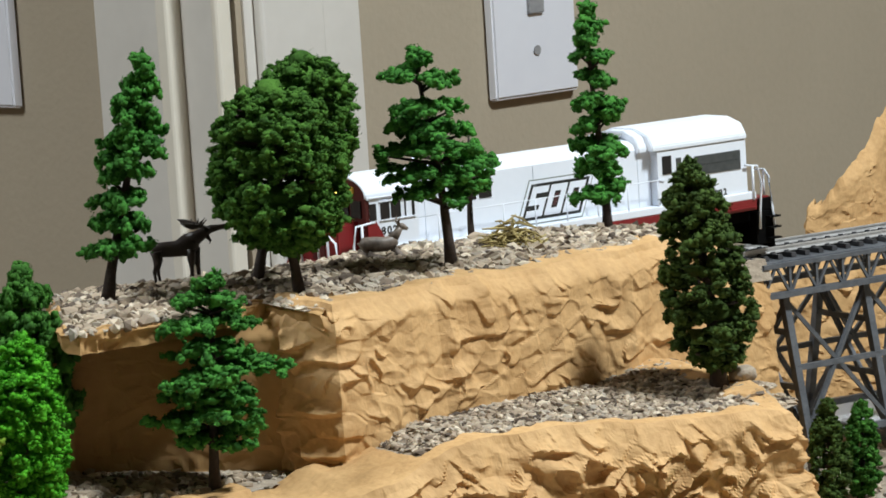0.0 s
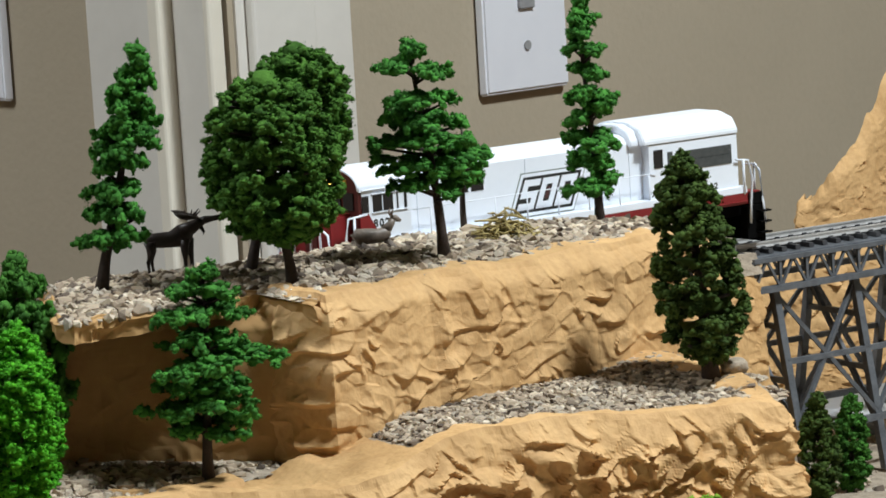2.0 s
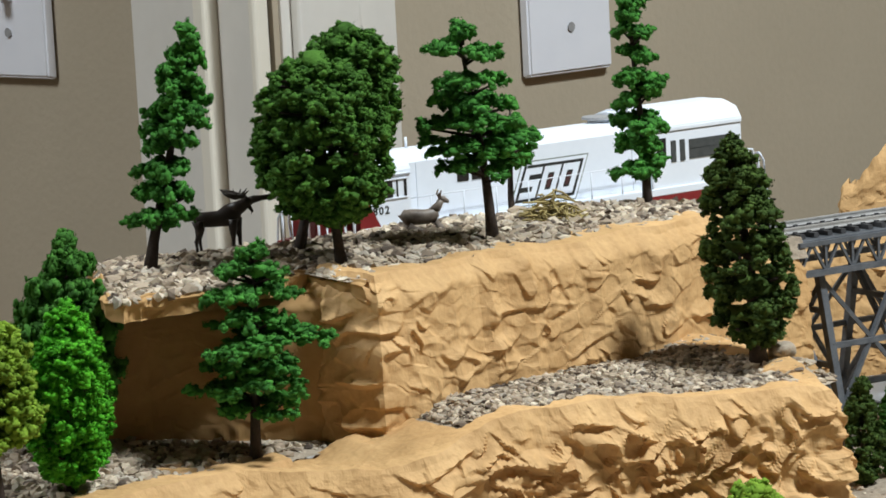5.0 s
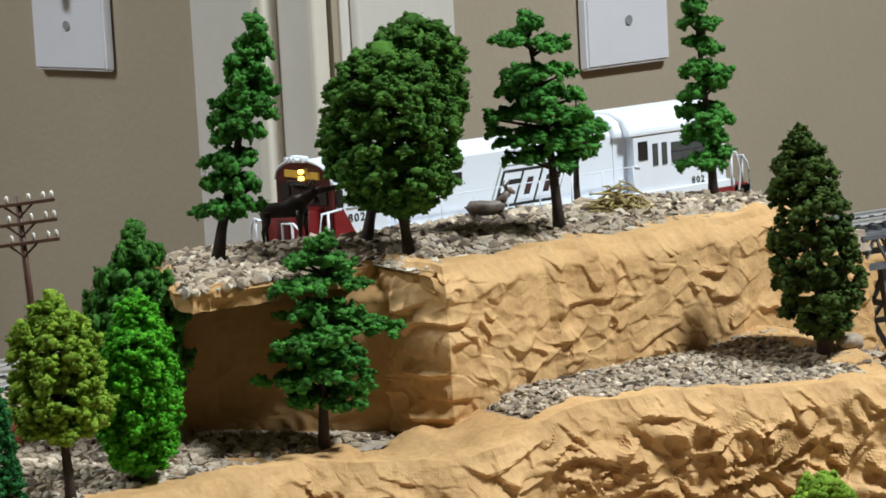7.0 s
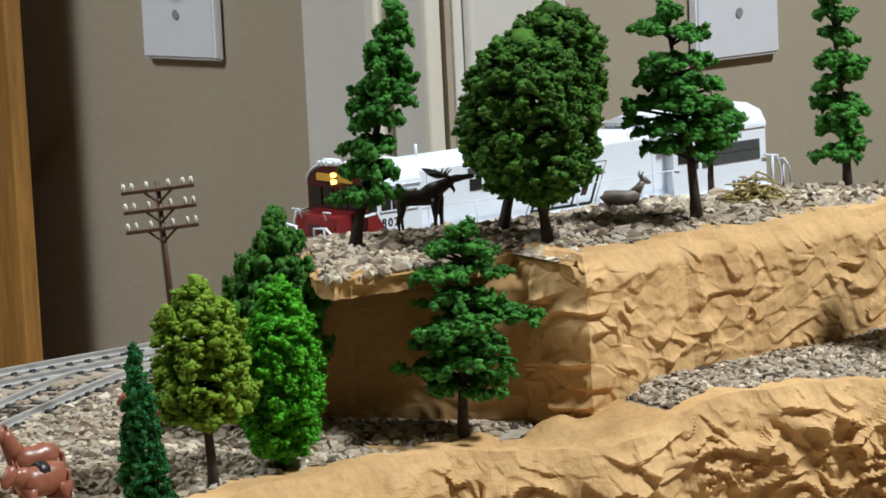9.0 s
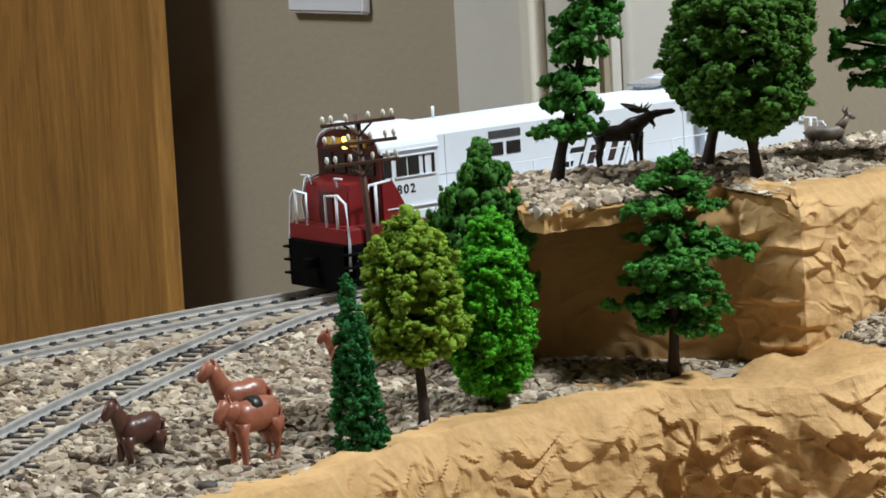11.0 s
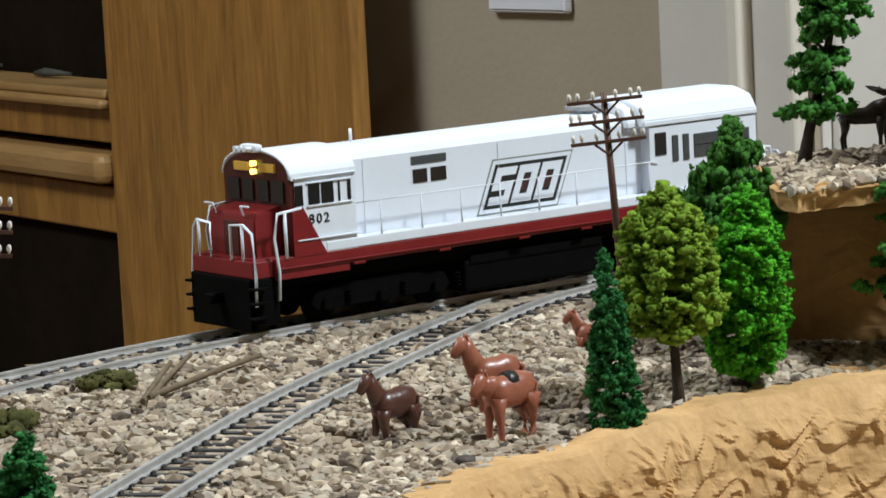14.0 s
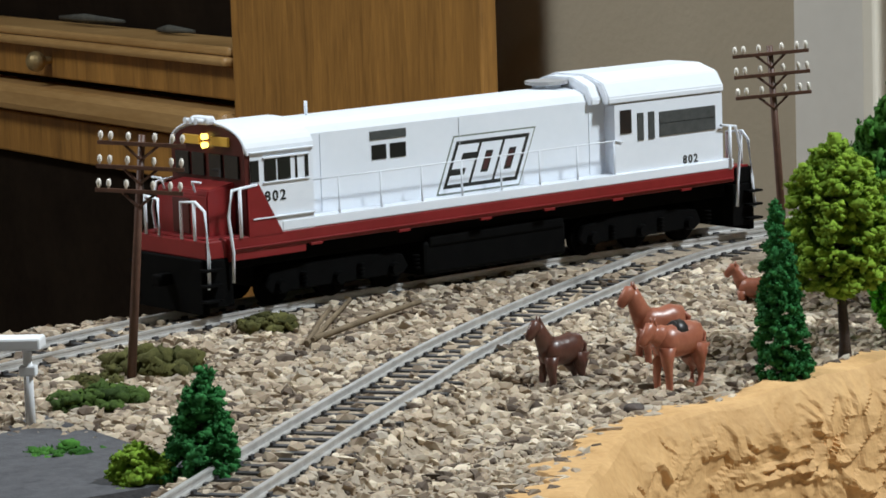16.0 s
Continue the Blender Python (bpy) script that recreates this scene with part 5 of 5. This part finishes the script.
    wing = [(rw + 0.0006, 0.0464), (rw + 0.0006, 0.0484), (rw - 0.0022, 0.0529), (0.0070, 0.0553), (-0.0070, 0.0553), (-rw + 0.0022, 0.0529), (-rw - 0.0006, 0.0484), (-rw - 0.0006, 0.0464)]
    poly("radiator_roof", wing, "x", 0.1360, 0.1852, WHITE, "white radiator roof with flared edges", 0.0004)
    poly("roof_fairing", [(y * 0.82, z - 0.0006 if z > 0.05 else z) for y, z in wing], "x", 0.1318, 0.1364, WHITE, "sloping white roof fairing", 0.0003)
    for s in (-1, 1):
        a, b = sorted((s * rw, s * (rw + 0.0003)))
        bit("radiator_grille", (0.1575, a, 0.0348), (0.1815, b, 0.0424), VENT, 0.0, "long dark radiator grille")
        bit("radiator_vent", (0.1482, a, 0.0344), (0.1507, b, 0.0428), VENT, 0.0, "narrow dark vent")
        bit("radiator_vent", (0.1528, a, 0.0344), (0.1553, b, 0.0428), VENT, 0.0)
        bit("radiator_window", (0.1410, a, 0.0370), (0.1456, b, 0.0442), PANE, 0.0, "small dark window")
        for z in (0.0386,):
            bit("grille_bar", (0.1575, a, z), (0.1815, b + 0.0001, z + 0.0003), BLACK, 0.0)
    bit("rear_wall", (0.1848, -0.0160, 0.0222), (0.1854, 0.0160, 0.0460), WHITE, 0.0002)
    # end platforms, pilots, steps and couplers
    for x0, x1, f in ((-0.0150, -0.0075, -1), (0.1905, 0.1980, 1)):
        bit("end_platform", (min(x0, x1), -0.0165, 0.0165), (max(x0, x1), 0.0165, 0.0216), RED if f < 0 else BLACK, 0.0004)
        xf = x0 if f < 0 else x1
        bit("pilot", (xf - 0.0012, -0.0160, 0.0012), (xf + 0.0012, 0.0160, 0.0166), BLACK, 0.0004, "black pilot plate")
        bit("coupler", (xf - 0.0060 if f < 0 else xf, -0.0018, 0.0085), (xf if f < 0 else xf + 0.0060, 0.0018, 0.0118), BLACK, 0.0005, "black coupler")
        for s in (-1, 1):
            bit("step_side", (min(xf, xf - 0.009 * f), min(s * 0.0120, s * 0.0166), 0.0030), (max(xf, xf - 0.009 * f), max(s * 0.0120, s * 0.0166), 0.0164), BLACK, 0.0003)
            for z in (0.0048, 0.0092, 0.0135):
                bit("step", (xf + 0.001 * -f - 0.0030, s * 0.0170 - 0.0022, z), (xf + 0.001 * -f + 0.0030, s * 0.0170 + 0.0012, z + 0.0007), BLACK, 0.0001)
        # end rails
        for s in (-1, 1):
            rod("end_rail", [(xf, s * 0.0055, 0.0216), (xf, s * 0.0055, 0.0320), (xf, s * 0.0125, 0.0325), (xf - 0.0008 * f, s * 0.0158, 0.0300), (xf - 0.0006 * f, s * 0.0172, 0.0180), (xf, s * 0.0176, 0.0085)], 0.00050, WHITE, label="white bent end rail")
            rod("end_rail_post", [(xf, s * 0.0118, 0.0216), (xf, s * 0.0118, 0.0325)], 0.00050, WHITE)
            xi = -0.0068 if f < 0 else 0.1898
            rod("corner_rail", [(xi, s * 0.0178, 0.0095), (xi, s * 0.0184, 0.0180), (xi + 0.0012 * f, s * 0.0184, 0.0280), (xi - 0.0004 * f, s * 0.0182, 0.0352), (xi - (0.0070 if f > 0 else -0.0090) , s * 0.0182, 0.0360)], 0.00048, WHITE, label="white corner handrail")
            rod("corner_post", [(xi - 0.0030 * f, s * 0.0182, 0.0217), (xi - 0.0030 * f, s * 0.0182, 0.0354)], 0.00055, WHITE)
    # long handrails
    for s in (-1, 1):
        y = s * 0.0174
        rod("handrail", [(0.0222, y, 0.0352)] + [(x, y, 0.0352) for x in (0.05, 0.08, 0.11, 0.1390)] + [(0.1415, y, 0.0345)], 0.00022, WHITE, label="thin white handrail")
        for k in range(8):
            x = 0.0315 + k * 0.0152
            rod("stanchion", [(x, y, 0.0236), (x, y, 0.0280), (x, y, 0.0352)], [0.00045, 0.00030, 0.00026], WHITE)
    # trucks, tank and wheels
    bit("fuel_tank", (0.0640, -0.0145, 0.0022), (0.1200, 0.0145, 0.0126), BLACK, 0.0012, "black fuel tank")
    bit("air_tank", (0.0660, -0.0150, 0.0105), (0.1190, 0.0150, 0.0140), BLACK, 0.0008)
    for xc in (0.0330, 0.1520):
        truck = empty_part("truck", loco)
        for s in (-1, 1):
            a, b = sorted((s * 0.0136, s * 0.0118))
            poly("side_frame", [(xc - 0.026, 0.0060), (xc - 0.024, 0.0040), (xc + 0.024, 0.0040), (xc + 0.026, 0.0060), (xc + 0.024, 0.0098), (xc + 0.010, 0.0112), (xc - 0.010, 0.0112), (xc - 0.024, 0.0098)], "y", a, b, BLACK, "", 0.0003, truck)
            for k in (-1, 0, 1):
                xx = xc + k * 0.0205
                bm = bmesh.new()
                bmesh.ops.create_cone(bm, cap_ends=True, segments=12, radius1=0.0022, radius2=0.0018, depth=0.0022, matrix=pose(xx, s * 0.0143, 0.0058, 90))
                part("journal_box", bm, BLACK, truck)
                for j in range(4):
                    bm = bmesh.new()
                    bmesh.ops.create_cone(bm, cap_ends=True, segments=8, radius1=0.0011, radius2=0.0011, depth=0.0004, matrix=pose(xx + 0.0080, s * 0.0140, 0.0052 + j * 0.0012))
                    part("spring", bm, BLACK, truck)
        for k in (-1, 0, 1):
            bm = bmesh.new()
            for s in (-1, 1):
                bmesh.ops.create_cone(bm, cap_ends=True, segments=24, radius1=0.0056, radius2=0.0056, depth=0.0024, matrix=pose(0, s * 0.0088, 0, 90))
                for j in range(5):
                    a = j * 1.2566
                    box(bm, (-0.0006, s * 0.0100 - 0.0002, 0.0018), (0.0006, s * 0.0100 + 0.0002, 0.0046), 0, Matrix.Rotation(a, 4, "Y"))
            tube(bm, [(0, -0.0088, 0), (0, 0.0088, 0)], 0.0012, 8)
            w = part("wheelset", bm, BLACK, loco, "black steel wheel pair")
            w.location = (xc + k * 0.0205, 0, 0.0056)
            WHEELS.append(w)
    return loco


WHEELS = []


def empty_part(name, parent):
    bm = bmesh.new()
    xc = 0.0330 if not any(o.name.startswith("truck") for o in parent.children) else 0.1520
    box(bm, (xc - 0.024, -0.0060, 0.0050), (xc + 0.024, 0.0060, 0.0125), 0.0004)
    return part(name, bm, BLACK, parent, "black six-wheel truck")


def slab(name, outline, y, thick, mat, parent, label=""):
    bm = bmesh.new()
    prism(bm, outline, "y", *sorted((y, y + thick)))
    return part(name, bm, mat, parent, label)


def emblem(loco, s, hw):
    """A slanted sign: outline, black field and the three block letters S O O."""
    x0, z0, w, h, lean = 0.0713, 0.0250, 0.0322, 0.0170, 0.0072
    y = s * (hw + 0.00002)
    def at(p, q):
        xx = p * w
        if s > 0:
            xx = w - xx
        return (x0 + xx + (lean * q if s < 0 else lean * (1 - q)), z0 + h * q)
    def quad(name, p0, q0, p1, q1, k, mat, parent, label=""):
        return slab(name, [at(p0, q0), at(p1, q0), at(p1, q1), at(p0, q1)], y, s * k, mat, parent, label)
    base = quad("emblem", 0.0, 0.0, 1.0, 1.0, 0.00010, INK2, loco, "slanted black and white railway emblem")
    quad("emblem_border", 0.014, 0.026, 0.986, 0.974, 0.00016, WHITE, base)
    quad("emblem_field", 0.055, 0.10, 0.945, 0.90, 0.00022, INK, base)
    t = 0.080
    lo, hi = 0.165, 0.835
    q = 0.150
    mid = (lo + hi) / 2
    def stroke(p0, q0, p1, q1):
        quad("letter_stroke", p0, q0, p1, q1, 0.00030, WHITE, base)
    for k, c in enumerate("SOO"):
        a = 0.090 + k * 0.282
        b = a + 0.250
        stroke(a, lo, b, lo + q)
        stroke(a, hi - q, b, hi)
        if c == "S":
            stroke(a, mid - q / 2, b, mid + q / 2)
            stroke(a, mid + q / 2, a + t, hi - q)
            stroke(b - t, lo + q, b, mid - q / 2)
        else:
            stroke(a, lo + q, a + t, hi - q)
            stroke(b - t, lo + q, b, hi - q)
            quad("letter_core", a + t + 0.018, lo + q + 0.05, b - t - 0.018, hi - q - 0.05, 0.00026, MAROON_INK, base)


def number(loco, s, x0, z0, y, size):
    """The road number 802 on a side."""
    c = bpy.data.curves.new("road_number", "FONT")
    c.body, c.size, c.extrude, c.offset, c.space_character = "802", size, 0.00008, 0.00007, 1.3
    c.resolution_u = 3
    o = new("road_number", c)
    bpy.context.view_layer.update()
    me = bpy.data.meshes.new_from_object(o.evaluated_get(bpy.context.evaluated_depsgraph_get()))
    bpy.data.objects.remove(o)
    me.materials.clear()
    me.materials.append(INK)
    ob = new("road_number", me)
    ob.parent = loco
    ob.matrix_basis = pose(x0, s * y, z0, 90)
    return tagged(ob, "black figures 802")


# where the cab's front stands along the track, by time
RUN = [(0.0, 0.1176), (3.5, 0.1176), (4.0, 0.1138), (5.0, 0.0958), (6.5, 0.0648), (7.5, 0.0456), (8.2, 0.0310), (9.0, 0.0124), (10.0, -0.0216), (11.0, -0.0615), (12.5, -0.1270), (13.5, -0.1690), (14.5, -0.2105), (15.5, -0.2492), (16.0, -0.2685)]


def run_at(t):
    ts, us = zip(*RUN)
    k = max(0, min(len(ts) - 2, sum(1 for x in ts if x <= t) - 1))
    def slope(j):
        if j <= 1 or j >= len(ts) - 1:
            return 0.0 if j <= 1 else (us[-1] - us[-2]) / (ts[-1] - ts[-2])
        return (us[j + 1] - us[j - 1]) / (ts[j + 1] - ts[j - 1])
    d = ts[k + 1] - ts[k]
    x = (t - ts[k]) / d
    a, b = slope(k) * d, slope(k + 1) * d
    return (2 * x ** 3 - 3 * x * x + 1) * us[k] + (x ** 3 - 2 * x * x + x) * a + (-2 * x ** 3 + 3 * x * x) * us[k + 1] + (x ** 3 - x * x) * b


def loco_pose(t):
    u = run_at(t)
    a = Vector((u + 0.030, main_v(u + 0.030)))
    b = Vector((u + 0.155, main_v(u + 0.155)))
    d = (b - a).normalized()
    p = a - d * 0.030
    wd = Vector((UX * d.x + VX * d.y, UY * d.x + VY * d.y, 0))
    za, zb = climb(u + 0.030), climb(u + 0.155)
    tilt = (zb - za) / 0.125
    return Matrix.Translation(W(p.x, p.y, RAIL_Z + za - 0.030 * tilt)) @ Matrix.Rotation(math.atan2(wd.y, wd.x), 4, "Z") @ Matrix.Rotation(-math.atan(tilt), 4, "Y")


def motions(loco):
    times = [0.0, 3.5] + [3.5 + 0.25 * k for k in range(1, 51)]
    walk(loco, [(t, loco_pose(t)) for t in times])
    for w in WHEELS:
        rest = w.location.copy()
        rows = []
        last, fine = None, [0.0, 3.5] + [3.5 + 0.1 * k for k in range(1, 126)]
        for t in fine:
            turn = -(run_at(t) - run_at(0.0)) / 0.0056
            rows.append((t, Matrix.Translation(rest) @ Matrix.Rotation(-turn, 4, "Y")))
        walk(w, rows)


room()
switch_plate(WL, -0.2520, 0.0325, 0.0690, 0.114, "white plastic switch plate with a toggle on the tan wall", True)
switch_plate(WR, 0.1795, 0.0195, 0.0695, 0.114, "white plastic wall plate on the tan wall", False)
added_light_fixture(KEY, 0.24)
added_light_fixture(FILL, 0.60)
cabinet()
terrain()
tracks()
bridge()
LOCO = locomotive()
woods()
horse("dark bay plastic horse standing on gravel", (-0.1030, 0.8065, -0.0142), 226, HORSE_B, s=0.86)
horse("chestnut plastic horse with a black saddle on gravel", (-0.0735, 0.8090, -0.0142), 226, HORSE_A, True, head_up=-4.5, s=0.98)
horse("chestnut plastic horse beside a saddled one", (-0.0785, 0.8360, -0.0132), 212, HORSE_A, s=0.92, head_up=1.0)
horse("small chestnut plastic foal behind a slim cone-shaped tree", (-0.0530, 0.9060, -0.0122), 168, HORSE_A, s=0.66)
moose()
deer()
telegraph_pole("brown plastic telegraph pole with three crossarms", (-0.0437, 0.9300, -0.0095), (-0.0477, 0.9280, 0.0635), 8)
telegraph_pole("brown plastic telegraph pole with three crossarms", (-0.2118, 0.7949, -0.0105), (-0.2058, 0.7949, 0.0560), 8)
clutter()
gravel_all()
motions(LOCO)
